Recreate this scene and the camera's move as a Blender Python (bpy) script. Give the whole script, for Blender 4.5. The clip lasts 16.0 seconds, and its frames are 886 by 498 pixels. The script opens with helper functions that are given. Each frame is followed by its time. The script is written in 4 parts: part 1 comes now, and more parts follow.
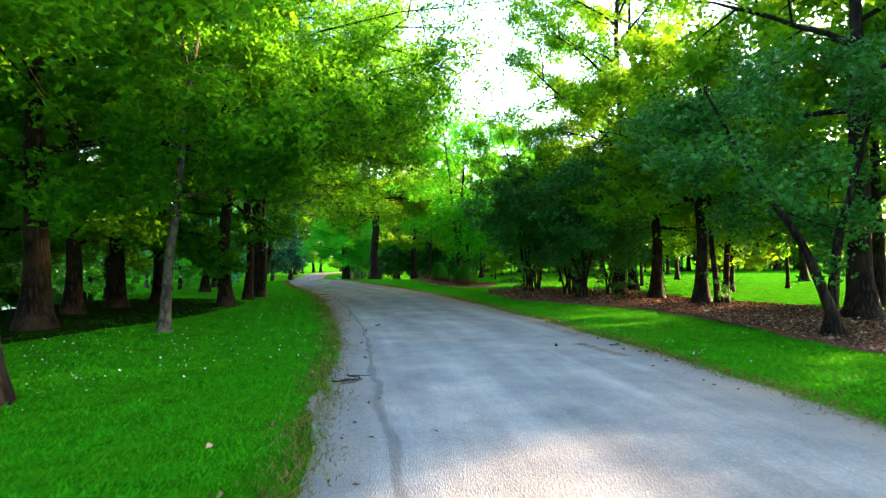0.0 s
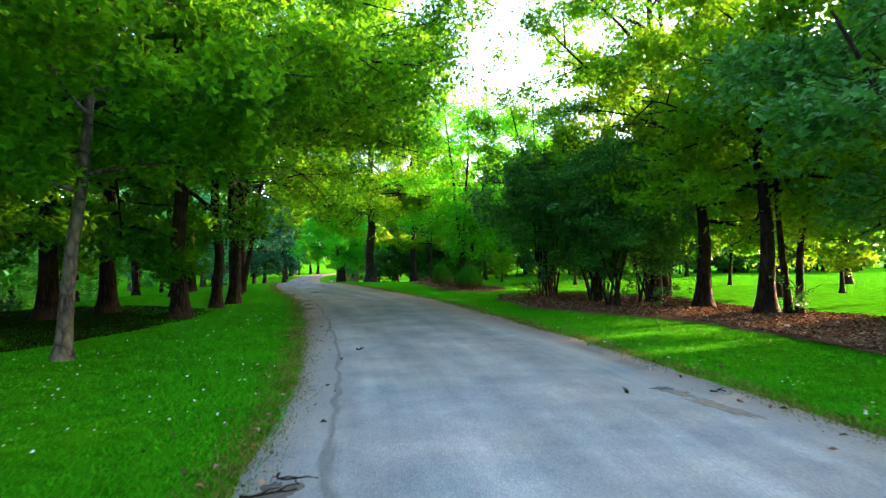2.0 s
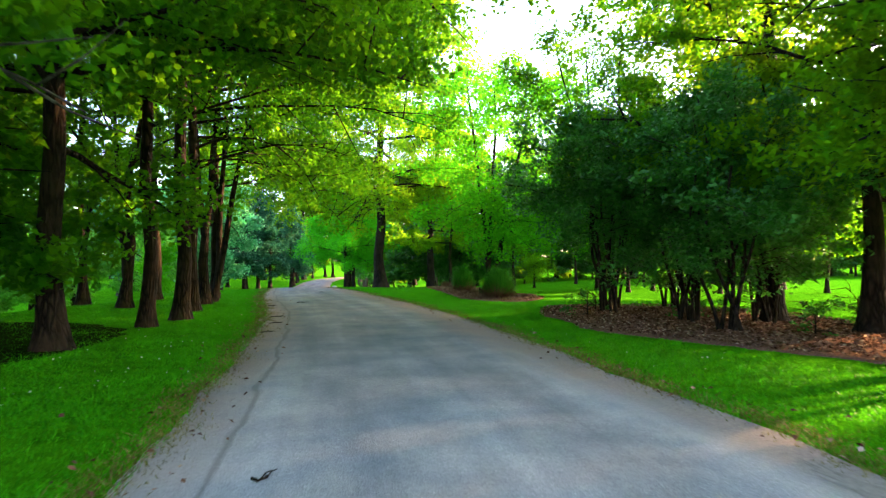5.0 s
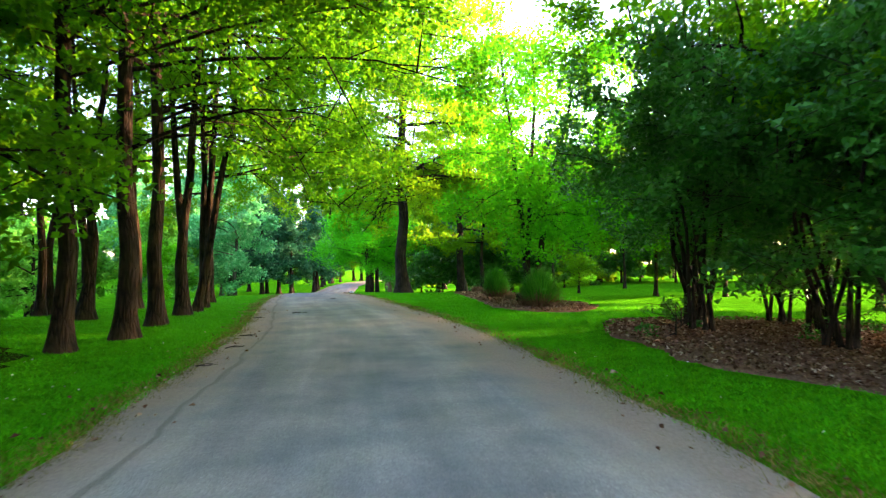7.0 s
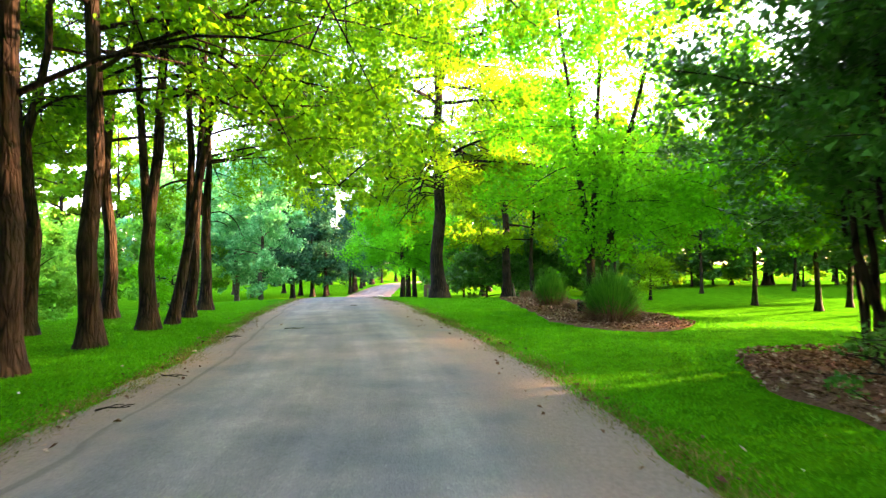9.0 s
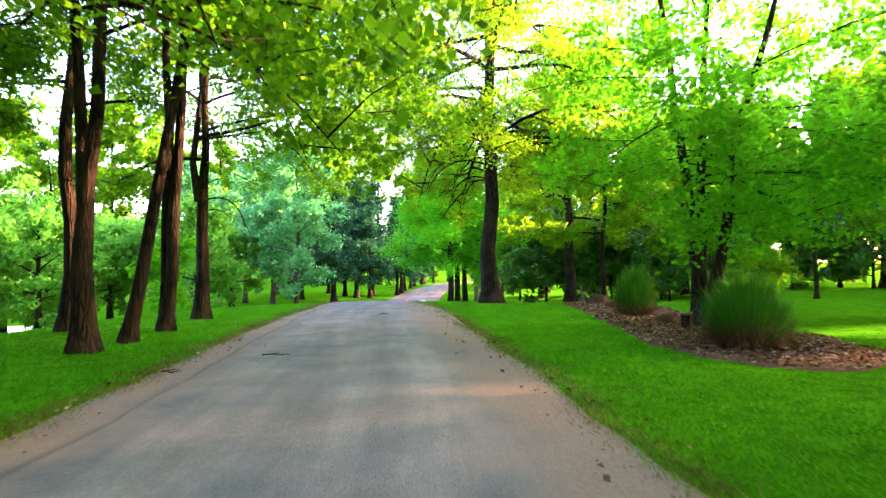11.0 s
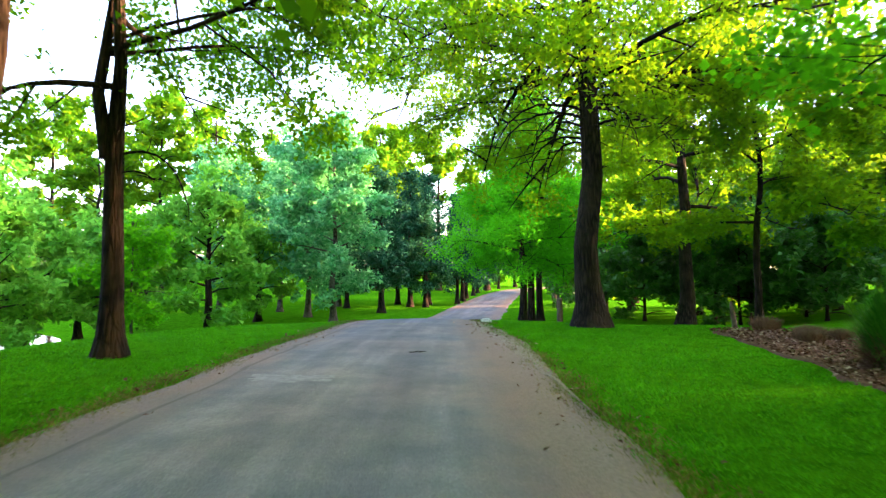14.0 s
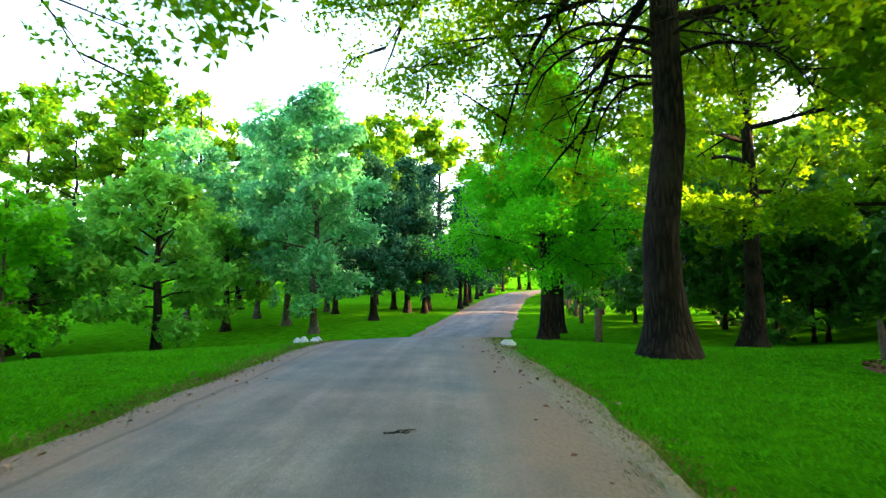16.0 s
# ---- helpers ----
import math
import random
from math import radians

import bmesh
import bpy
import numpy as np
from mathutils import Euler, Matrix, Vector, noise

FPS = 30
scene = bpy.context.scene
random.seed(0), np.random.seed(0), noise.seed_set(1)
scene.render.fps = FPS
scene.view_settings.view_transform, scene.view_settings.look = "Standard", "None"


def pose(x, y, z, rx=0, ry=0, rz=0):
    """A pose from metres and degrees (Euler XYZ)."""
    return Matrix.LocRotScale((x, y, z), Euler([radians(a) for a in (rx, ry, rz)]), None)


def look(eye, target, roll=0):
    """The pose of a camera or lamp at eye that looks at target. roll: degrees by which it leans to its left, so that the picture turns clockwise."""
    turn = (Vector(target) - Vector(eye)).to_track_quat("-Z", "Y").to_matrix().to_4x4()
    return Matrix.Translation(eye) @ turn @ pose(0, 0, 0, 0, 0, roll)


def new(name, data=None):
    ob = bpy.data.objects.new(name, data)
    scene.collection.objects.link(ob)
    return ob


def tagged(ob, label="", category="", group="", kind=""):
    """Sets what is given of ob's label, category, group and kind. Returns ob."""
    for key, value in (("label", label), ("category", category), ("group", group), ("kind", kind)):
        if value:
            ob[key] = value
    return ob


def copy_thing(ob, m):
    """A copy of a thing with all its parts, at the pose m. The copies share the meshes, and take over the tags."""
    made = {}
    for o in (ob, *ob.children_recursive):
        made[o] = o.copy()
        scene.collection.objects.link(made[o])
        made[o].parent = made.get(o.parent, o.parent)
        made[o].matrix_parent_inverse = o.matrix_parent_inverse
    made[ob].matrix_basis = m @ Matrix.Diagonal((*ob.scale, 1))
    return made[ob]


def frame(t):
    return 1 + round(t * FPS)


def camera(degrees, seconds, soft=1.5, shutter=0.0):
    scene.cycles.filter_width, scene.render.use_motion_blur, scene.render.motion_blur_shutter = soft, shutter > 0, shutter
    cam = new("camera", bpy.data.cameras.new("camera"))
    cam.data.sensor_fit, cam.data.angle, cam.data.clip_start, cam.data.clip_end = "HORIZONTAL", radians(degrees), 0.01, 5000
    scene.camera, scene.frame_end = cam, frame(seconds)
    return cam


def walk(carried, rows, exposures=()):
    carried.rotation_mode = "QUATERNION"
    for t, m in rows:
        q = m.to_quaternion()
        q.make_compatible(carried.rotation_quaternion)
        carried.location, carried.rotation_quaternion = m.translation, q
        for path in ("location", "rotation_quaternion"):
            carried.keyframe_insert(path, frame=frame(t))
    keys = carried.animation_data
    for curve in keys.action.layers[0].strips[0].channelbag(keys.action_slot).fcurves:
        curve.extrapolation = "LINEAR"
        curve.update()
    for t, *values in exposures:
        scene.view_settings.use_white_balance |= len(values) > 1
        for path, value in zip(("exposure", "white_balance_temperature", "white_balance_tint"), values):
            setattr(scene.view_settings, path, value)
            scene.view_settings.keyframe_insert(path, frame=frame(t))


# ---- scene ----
cam = camera(71.72, 16.0, soft=1.3, shutter=0.5)
# seconds, place in metres, then yaw, pitch and roll in degrees
ROWS = [
    (0.0, 0.000, 0.000, 1.533, -0.00, 0.88, 0.53),
    (0.5, -0.030, 0.847, 1.520, -0.06, 0.90, 0.54),
    (1.0, -0.052, 1.752, 1.525, -0.07, 0.92, 0.54),
    (1.5, -0.090, 2.721, 1.515, -0.11, 0.96, 0.53),
    (2.0, -0.086, 3.667, 1.508, 0.04, 0.99, 0.57),
    (2.5, -0.075, 4.637, 1.482, 0.21, 1.09, 0.59),
    (3.0, -0.091, 5.638, 1.474, 0.25, 1.12, 0.61),
    (3.5, -0.109, 6.680, 1.465, 0.52, 1.13, 0.59),
    (4.0, -0.114, 7.728, 1.454, 0.92, 1.19, 0.51),
    (6.5, -0.222, 13.099, 1.377, 4.13, 1.53, 0.68),
    (7.0, -0.196, 14.192, 1.364, 4.97, 1.63, 0.70),
    (7.5, -0.257, 15.285, 1.373, 5.60, 1.65, 0.70),
    (8.0, -0.279, 16.497, 1.381, 6.76, 1.65, 0.65),
    (8.5, -0.317, 17.659, 1.385, 8.13, 1.68, 0.65),
    (9.0, -0.453, 18.798, 1.385, 9.28, 1.71, 0.61),
    (11.5, -1.371, 24.507, 1.370, 15.27, 1.73, 0.61),
    (12.0, -1.695, 25.739, 1.344, 15.87, 1.83, 0.59),
    (12.5, -2.036, 26.993, 1.338, 16.79, 1.94, 0.49),
    (13.0, -2.407, 28.224, 1.331, 18.20, 2.04, 0.35),
    (13.5, -2.771, 29.401, 1.359, 19.54, 2.08, 0.30),
    (14.0, -3.227, 30.594, 1.368, 20.40, 2.16, 0.19),
    (14.5, -3.653, 31.736, 1.373, 20.65, 2.21, 0.13),
    (15.0, -4.138, 32.902, 1.371, 20.52, 2.27, 0.05),
    (15.5, -4.579, 34.219, 1.370, 20.57, 2.29, 0.03),
    (16.0, -5.044, 35.311, 1.368, 20.45, 2.29, 0.00),
]

EXPOSURES = [(0.0, 3.4, 5900, 15), (4.0, 3.7, 6250, 20), (6.5, 3.85, 6300, 22), (9.0, 4.5, 6750, 35), (11.5, 4.2, 6450, 38), (14.0, 3.85, 6450, 29), (16.0, 3.55, 6500, 18)]
walk(cam, [(t, pose(x, y, z, 90 + pitch, roll, yaw)) for t, x, y, z, yaw, pitch, roll in ROWS], EXPOSURES)

# ---- light ----
SUN_AZIMUTH, SUN_HEIGHT = 29.0, 13.0   # degrees, from +x towards +y; above the horizon
world = bpy.data.worlds.new("sky")
scene.world = world
world.use_nodes = True
wn = world.node_tree.nodes
sky = wn.new("ShaderNodeTexSky")
sky.sky_type = "NISHITA"
sky.sun_disc = False
sky.sun_elevation = radians(SUN_HEIGHT)
sky.sun_rotation = radians(90 - SUN_AZIMUTH)
sky.air_density, sky.dust_density, sky.ozone_density = 1.0, 2.0, 1.0
wn["Background"].inputs["Strength"].default_value = 0.12
world.node_tree.links.new(sky.outputs["Color"], wn["Background"].inputs["Color"])

sun_data = bpy.data.lights.new("sun", "SUN")
sun_data.energy, sun_data.angle, sun_data.color = 3.8, radians(1.5), (1.0, 0.62, 0.28)
sun = new("sun", sun_data)
sd = Vector((math.cos(radians(SUN_AZIMUTH)) * math.cos(radians(SUN_HEIGHT)),
             math.sin(radians(SUN_AZIMUTH)) * math.cos(radians(SUN_HEIGHT)), math.sin(radians(SUN_HEIGHT))))
sun.matrix_world = look(sd * 200, (0, 0, 0))


# ---- materials ----
def material(name):
    m = bpy.data.materials.new(name)
    m.use_nodes = True
    n = m.node_tree.nodes
    return m, n, m.node_tree.links, n["Principled BSDF"]


def ramp(n, stops):
    r = n.new("ShaderNodeValToRGB")
    e = r.color_ramp.elements
    while len(e) < len(stops):
        e.new(0.5)
    for k, (p, c) in enumerate(stops):
        e[k].position, e[k].color = p, (*c, 1)
    return r


def noise_tex(n, l, scale, detail=4, vec=None, rough=0.55):
    t = n.new("ShaderNodeTexNoise")
    t.inputs["Scale"].default_value, t.inputs["Detail"].default_value, t.inputs["Roughness"].default_value = scale, detail, rough
    if vec is not None:
        l.new(vec, t.inputs["Vector"])
    return t


def mix(n, l, fac, a, b, kind="MIX"):
    m = n.new("ShaderNodeMix")
    m.data_type, m.blend_type = "RGBA", kind
    for k, v in ((0, fac), (6, a), (7, b)):
        if isinstance(v, (int, float)):
            m.inputs[k].default_value = v
        elif isinstance(v, tuple):
            m.inputs[k].default_value = (*v, 1)
        else:
            l.new(v, m.inputs[k])
    return m.outputs[2]


def leaf_material(name, dark, mid, light, trans=0.45, tcol=None, rough=0.5, spec=0.04):
    m, n, l, p = material(name)
    geo = n.new("ShaderNodeNewGeometry")
    r = ramp(n, [(0.0, dark), (0.55, mid), (1.0, light)])
    l.new(geo.outputs["Random Per Island"], r.inputs["Fac"])
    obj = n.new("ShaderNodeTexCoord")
    # brightness noise stands in for lit and shaded leaf clumps
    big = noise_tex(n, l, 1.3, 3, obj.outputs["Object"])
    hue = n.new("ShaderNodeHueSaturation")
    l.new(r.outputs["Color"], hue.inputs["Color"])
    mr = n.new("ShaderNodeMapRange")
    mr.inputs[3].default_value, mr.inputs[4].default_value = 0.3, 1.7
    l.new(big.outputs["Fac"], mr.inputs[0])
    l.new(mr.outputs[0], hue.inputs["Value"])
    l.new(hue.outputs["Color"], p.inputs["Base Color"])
    p.inputs["Roughness"].default_value = rough
    p.inputs["Specular IOR Level"].default_value = spec
    tr = n.new("ShaderNodeBsdfTranslucent")
    if tcol:
        l.new(mix(n, l, 0.75, hue.outputs["Color"], tcol), tr.inputs["Color"])
    else:
        l.new(hue.outputs["Color"], tr.inputs["Color"])
    mx = n.new("ShaderNodeMixShader")
    mx.inputs[0].default_value = trans
    l.new(p.outputs[0], mx.inputs[1])
    l.new(tr.outputs[0], mx.inputs[2])
    l.new(mx.outputs[0], n["Material Output"].inputs["Surface"])
    return m


def bark_material(name, dark, light, stretch=0.16, scale=14.0, bump=0.9):
    m, n, l, p = material(name)
    tc = n.new("ShaderNodeTexCoord")
    mp = n.new("ShaderNodeMapping")
    mp.inputs["Scale"].default_value = (1, 1, stretch)
    l.new(tc.outputs["Object"], mp.inputs["Vector"])
    v = n.new("ShaderNodeTexVoronoi")
    v.feature = "DISTANCE_TO_EDGE"
    v.inputs["Scale"].default_value = scale
    warp = noise_tex(n, l, 6, 3, mp.outputs["Vector"])
    l.new(mix(n, l, 0.12, mp.outputs["Vector"], warp.outputs["Color"]), v.inputs["Vector"])
    fine = noise_tex(n, l, 40, 5, mp.outputs["Vector"])
    blot = noise_tex(n, l, 1.6, 4, tc.outputs["Object"])
    r = ramp(n, [(0.0, tuple(c * 0.35 for c in dark)), (0.10, dark), (0.35, light)])
    l.new(v.outputs["Distance"], r.inputs["Fac"])
    c = mix(n, l, 0.5, r.outputs["Color"], fine.outputs["Color"], "OVERLAY")
    rb = ramp(n, [(0.42, (0, 0, 0)), (0.68, (1, 1, 1))])
    l.new(blot.outputs["Fac"], rb.inputs["Fac"])
    moss = mix(n, l, rb.outputs["Color"], c, tuple(a * 1.1 for a in light))
    l.new(moss, p.inputs["Base Color"])
    p.inputs["Roughness"].default_value = 0.9
    p.inputs["Specular IOR Level"].default_value = 0.12
    b = n.new("ShaderNodeBump")
    b.inputs["Strength"].default_value, b.inputs["Distance"].default_value = bump, 0.045
    hgt = n.new("ShaderNodeMapRange")
    hgt.inputs[2].default_value = 0.35
    l.new(v.outputs["Distance"], hgt.inputs[0])
    l.new(mix(n, l, 0.35, hgt.outputs[0], fine.outputs["Color"]), b.inputs["Height"])
    l.new(b.outputs[0], p.inputs["Normal"])
    return m


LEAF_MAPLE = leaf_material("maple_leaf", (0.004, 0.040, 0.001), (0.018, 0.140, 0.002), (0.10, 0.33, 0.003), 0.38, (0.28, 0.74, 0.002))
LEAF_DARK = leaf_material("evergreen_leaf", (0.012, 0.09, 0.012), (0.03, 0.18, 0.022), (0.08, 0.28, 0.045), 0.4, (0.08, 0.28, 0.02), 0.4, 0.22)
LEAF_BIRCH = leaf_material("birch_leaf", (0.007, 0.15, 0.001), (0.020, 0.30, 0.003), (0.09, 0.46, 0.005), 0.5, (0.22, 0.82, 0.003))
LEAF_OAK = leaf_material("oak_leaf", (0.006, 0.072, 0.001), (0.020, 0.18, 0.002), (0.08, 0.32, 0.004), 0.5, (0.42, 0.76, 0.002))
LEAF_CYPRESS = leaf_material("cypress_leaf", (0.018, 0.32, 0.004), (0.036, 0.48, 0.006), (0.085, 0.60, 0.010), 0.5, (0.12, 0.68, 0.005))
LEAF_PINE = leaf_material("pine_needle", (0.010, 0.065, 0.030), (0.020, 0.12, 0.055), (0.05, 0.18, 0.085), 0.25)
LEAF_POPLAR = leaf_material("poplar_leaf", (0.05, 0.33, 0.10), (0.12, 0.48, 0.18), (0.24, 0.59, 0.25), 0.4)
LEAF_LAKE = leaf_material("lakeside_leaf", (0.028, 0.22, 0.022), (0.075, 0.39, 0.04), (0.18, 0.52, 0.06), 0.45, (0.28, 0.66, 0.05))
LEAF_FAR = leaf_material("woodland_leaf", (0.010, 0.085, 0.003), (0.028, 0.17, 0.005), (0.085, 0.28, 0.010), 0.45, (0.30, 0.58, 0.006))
BARK = bark_material("bark_brown", (0.011, 0.007, 0.005), (0.042, 0.027, 0.017))
BARK_DARK = bark_material("bark_dark", (0.010, 0.0075, 0.006), (0.034, 0.024, 0.018))
BARK_PALE = bark_material("bark_pale", (0.055, 0.046, 0.036), (0.13, 0.115, 0.09), 0.5, 9.0, 0.4)


def ground_material():
    m, n, l, p = material("lawn_soil")
    tc = n.new("ShaderNodeTexCoord")
    fine = noise_tex(n, l, 55, 6, tc.outputs["Object"], 0.7)
    mid = noise_tex(n, l, 3.2, 4, tc.outputs["Object"])
    big = noise_tex(n, l, 0.35, 3, tc.outputs["Object"])
    r = ramp(n, [(0.25, (0.011, 0.10, 0.002)), (0.5, (0.042, 0.25, 0.003)), (0.8, (0.11, 0.38, 0.006))])
    l.new(fine.outputs["Fac"], r.inputs["Fac"])
    r2 = ramp(n, [(0.3, (0.55, 0.62, 0.5)), (0.7, (1.25, 1.15, 1.0))])
    l.new(mid.outputs["Fac"], r2.inputs["Fac"])
    c = mix(n, l, 1.0, r.outputs["Color"], r2.outputs["Color"], "MULTIPLY")
    bare = ramp(n, [(0.60, (0, 0, 0)), (0.78, (0.55, 0.55, 0.55))])
    l.new(big.outputs["Fac"], bare.inputs["Fac"])
    c = mix(n, l, bare.outputs["Color"], c, (0.05, 0.13, 0.004))
    l.new(c, p.inputs["Base Color"])
    p.inputs["Roughness"].default_value = 0.95
    p.inputs["Specular IOR Level"].default_value = 0.0
    b = n.new("ShaderNodeBump")
    b.inputs["Strength"].default_value, b.inputs["Distance"].default_value = 0.9, 0.05
    l.new(fine.outputs["Fac"], b.inputs["Height"])
    l.new(b.outputs[0], p.inputs["Normal"])
    return m


def road_material():
    m, n, l, p = material("worn_asphalt")
    tc = n.new("ShaderNodeTexCoord")
    uv = n.new("ShaderNodeUVMap")
    uv.uv_map = "across"
    sep = n.new("ShaderNodeSeparateXYZ")
    l.new(uv.outputs["UV"], sep.inputs[0])
    # stone chips
    v = n.new("ShaderNodeTexVoronoi")
    v.inputs["Scale"].default_value = 70
    l.new(tc.outputs["Object"], v.inputs["Vector"])
    chips = ramp(n, [(0.0, (0.245, 0.254, 0.268)), (0.55, (0.312, 0.32, 0.335)), (0.9, (0.362, 0.37, 0.385)), (1.0, (0.52, 0.52, 0.52))])
    l.new(v.outputs["Color"], chips.inputs["Fac"])
    v2 = n.new("ShaderNodeTexVoronoi")
    v2.inputs["Scale"].default_value = 32
    l.new(tc.outputs["Object"], v2.inputs["Vector"])
    sp = n.new("ShaderNodeSeparateColor")
    l.new(v2.outputs["Color"], sp.inputs[0])
    pick = ramp(n, [(0.86, (0, 0, 0)), (0.90, (0.2, 0.2, 0.2))])
    l.new(sp.outputs[0], pick.inputs["Fac"])
    mid = noise_tex(n, l, 1.1, 5, tc.outputs["Object"], 0.6)
    mask = ramp(n, [(0.46, (0, 0, 0)), (0.62, (1, 1, 1))])
    l.new(mid.outputs["Fac"], mask.inputs["Fac"])
    grains = mix(n, l, 1.0, pick.outputs["Color"], mask.outputs["Color"], "MULTIPLY")
    mp = n.new("ShaderNodeMapping")
    mp.inputs["Scale"].default_value = (1.3, 0.10, 1)
    l.new(uv.outputs["UV"], mp.inputs["Vector"])
    lanes = noise_tex(n, l, 1.0, 4, mp.outputs["Vector"], 0.6)
    tone = ramp(n, [(0.30, (0.72, 0.72, 0.73)), (0.5, (0.95, 0.95, 0.95)), (0.72, (1.32, 1.31, 1.29))])
    l.new(lanes.outputs["Fac"], tone.inputs["Fac"])
    c = mix(n, l, grains, chips.outputs["Color"], (0.46, 0.46, 0.47))
    c = mix(n, l, 1.0, c, tone.outputs["Color"], "MULTIPLY")
    tone2 = ramp(n, [(0.3, (0.8, 0.8, 0.8)), (0.7, (1.2, 1.19, 1.17))])
    l.new(mid.outputs["Fac"], tone2.inputs["Fac"])
    c = mix(n, l, 1.0, c, tone2.outputs["Color"], "MULTIPLY")
    # bluish and reddish worn areas
    hue = noise_tex(n, l, 0.55, 3, tc.outputs["Object"], 0.6)
    tint = ramp(n, [(0.32, (0.90, 0.98, 1.05)), (0.5, (1.0, 1.0, 1.0)), (0.68, (1.08, 1.01, 0.97))])
    l.new(hue.outputs["Fac"], tint.inputs["Fac"])
    c = mix(n, l, 1.0, c, tint.outputs["Color"], "MULTIPLY")
    # darker and browner along the way: the dimmer light there is painted in
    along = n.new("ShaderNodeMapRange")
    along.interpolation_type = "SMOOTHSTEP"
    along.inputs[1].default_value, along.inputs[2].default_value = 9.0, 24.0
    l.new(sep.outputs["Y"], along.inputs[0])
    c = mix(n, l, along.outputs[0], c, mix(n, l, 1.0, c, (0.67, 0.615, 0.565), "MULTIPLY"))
    # dust and grit along both edges
    ab = n.new("ShaderNodeMath"); ab.operation = "ABSOLUTE"
    shift = n.new("ShaderNodeMath"); shift.operation = "ADD"
    l.new(sep.outputs["X"], shift.inputs[0]); shift.inputs[1].default_value = 0.15
    l.new(shift.outputs[0], ab.inputs[0])
    wob = n.new("ShaderNodeMath"); wob.operation = "MULTIPLY_ADD"
    l.new(mid.outputs["Fac"], wob.inputs[0]); wob.inputs[1].default_value = 0.9
    l.new(ab.outputs[0], wob.inputs[2])
    edge = ramp(n, [(0.0, (0, 0, 0)), (1.0, (0.8, 0.8, 0.8))])
    mr = n.new("ShaderNodeMapRange")
    mr.inputs[1].default_value, mr.inputs[2].default_value = 2.25, 3.0
    more = n.new("ShaderNodeMath"); more.operation = "MULTIPLY_ADD"
    l.new(along.outputs[0], more.inputs[0]); more.inputs[1].default_value = 0.5
    l.new(wob.outputs[0], more.inputs[2])
    l.new(more.outputs[0], mr.inputs[0])
    l.new(mr.outputs[0], edge.inputs["Fac"])
    grit = noise_tex(n, l, 30, 6, tc.outputs["Object"], 0.7)
    gr = ramp(n, [(0.3, (0.18, 0.145, 0.12)), (0.7, (0.33, 0.275, 0.235))])
    l.new(grit.outputs["Fac"], gr.inputs["Fac"])
    gb = mix(n, l, along.outputs[0], gr.outputs["Color"], mix(n, l, 1.0, gr.outputs["Color"], (1.06, 0.88, 0.76), "MULTIPLY"))
    c = mix(n, l, edge.outputs["Color"], c, gb)
    # an old crack that wanders along one side
    cw = noise_tex(n, l, 0.6, 5, mp.outputs["Vector"], 0.65)
    sub = n.new("ShaderNodeMath"); sub.operation = "MULTIPLY_ADD"
    l.new(cw.outputs["Fac"], sub.inputs[0]); sub.inputs[1].default_value = 0.9
    l.new(sep.outputs["X"], sub.inputs[2])
    add = n.new("ShaderNodeMath"); add.operation = "ADD"
    l.new(sub.outputs[0], add.inputs[0]); add.inputs[1].default_value = 1.45
    aa = n.new("ShaderNodeMath"); aa.operation = "ABSOLUTE"
    l.new(add.outputs[0], aa.inputs[0])
    cr = n.new("ShaderNodeMapRange")
    cr.inputs[1].default_value, cr.inputs[2].default_value, cr.inputs[3].default_value, cr.inputs[4].default_value = 0.012, 0.05, 1.0, 0.0
    l.new(aa.outputs[0], cr.inputs[0])
    crk = n.new("ShaderNodeMath"); crk.operation = "MULTIPLY"
    l.new(cr.outputs[0], crk.inputs[0]); crk.inputs[1].default_value = 0.45
    c = mix(n, l, crk.outputs[0], c, (0.075, 0.068, 0.06))
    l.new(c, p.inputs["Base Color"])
    p.inputs["Roughness"].default_value = 0.86
    p.inputs["Specular IOR Level"].default_value = 0.12
    b = n.new("ShaderNodeBump")
    b.inputs["Strength"].default_value, b.inputs["Distance"].default_value = 0.5, 0.012
    l.new(v.outputs["Distance"], b.inputs["Height"])
    l.new(b.outputs[0], p.inputs["Normal"])
    return m


def speckled(name, stops, scale=18.0, rough=0.9, island=False, bump=0.4):
    m, n, l, p = material(name)
    tc = n.new("ShaderNodeTexCoord")
    t = noise_tex(n, l, scale, 5, tc.outputs["Object"], 0.65)
    r = ramp(n, stops)
    if island:
        geo = n.new("ShaderNodeNewGeometry")
        l.new(geo.outputs["Random Per Island"], r.inputs["Fac"])
        c = mix(n, l, 0.35, r.outputs["Color"], t.outputs["Color"], "OVERLAY")
    else:
        l.new(t.outputs["Fac"], r.inputs["Fac"])
        c = r.outputs["Color"]
    l.new(c, p.inputs["Base Color"])
    p.inputs["Specular IOR Level"].default_value = 0.0
    p.inputs["Roughness"].default_value = rough
    b = n.new("ShaderNodeBump")
    b.inputs["Strength"].default_value, b.inputs["Distance"].default_value = bump, 0.02
    l.new(t.outputs["Fac"], b.inputs["Height"])
    l.new(b.outputs[0], p.inputs["Normal"])
    return m


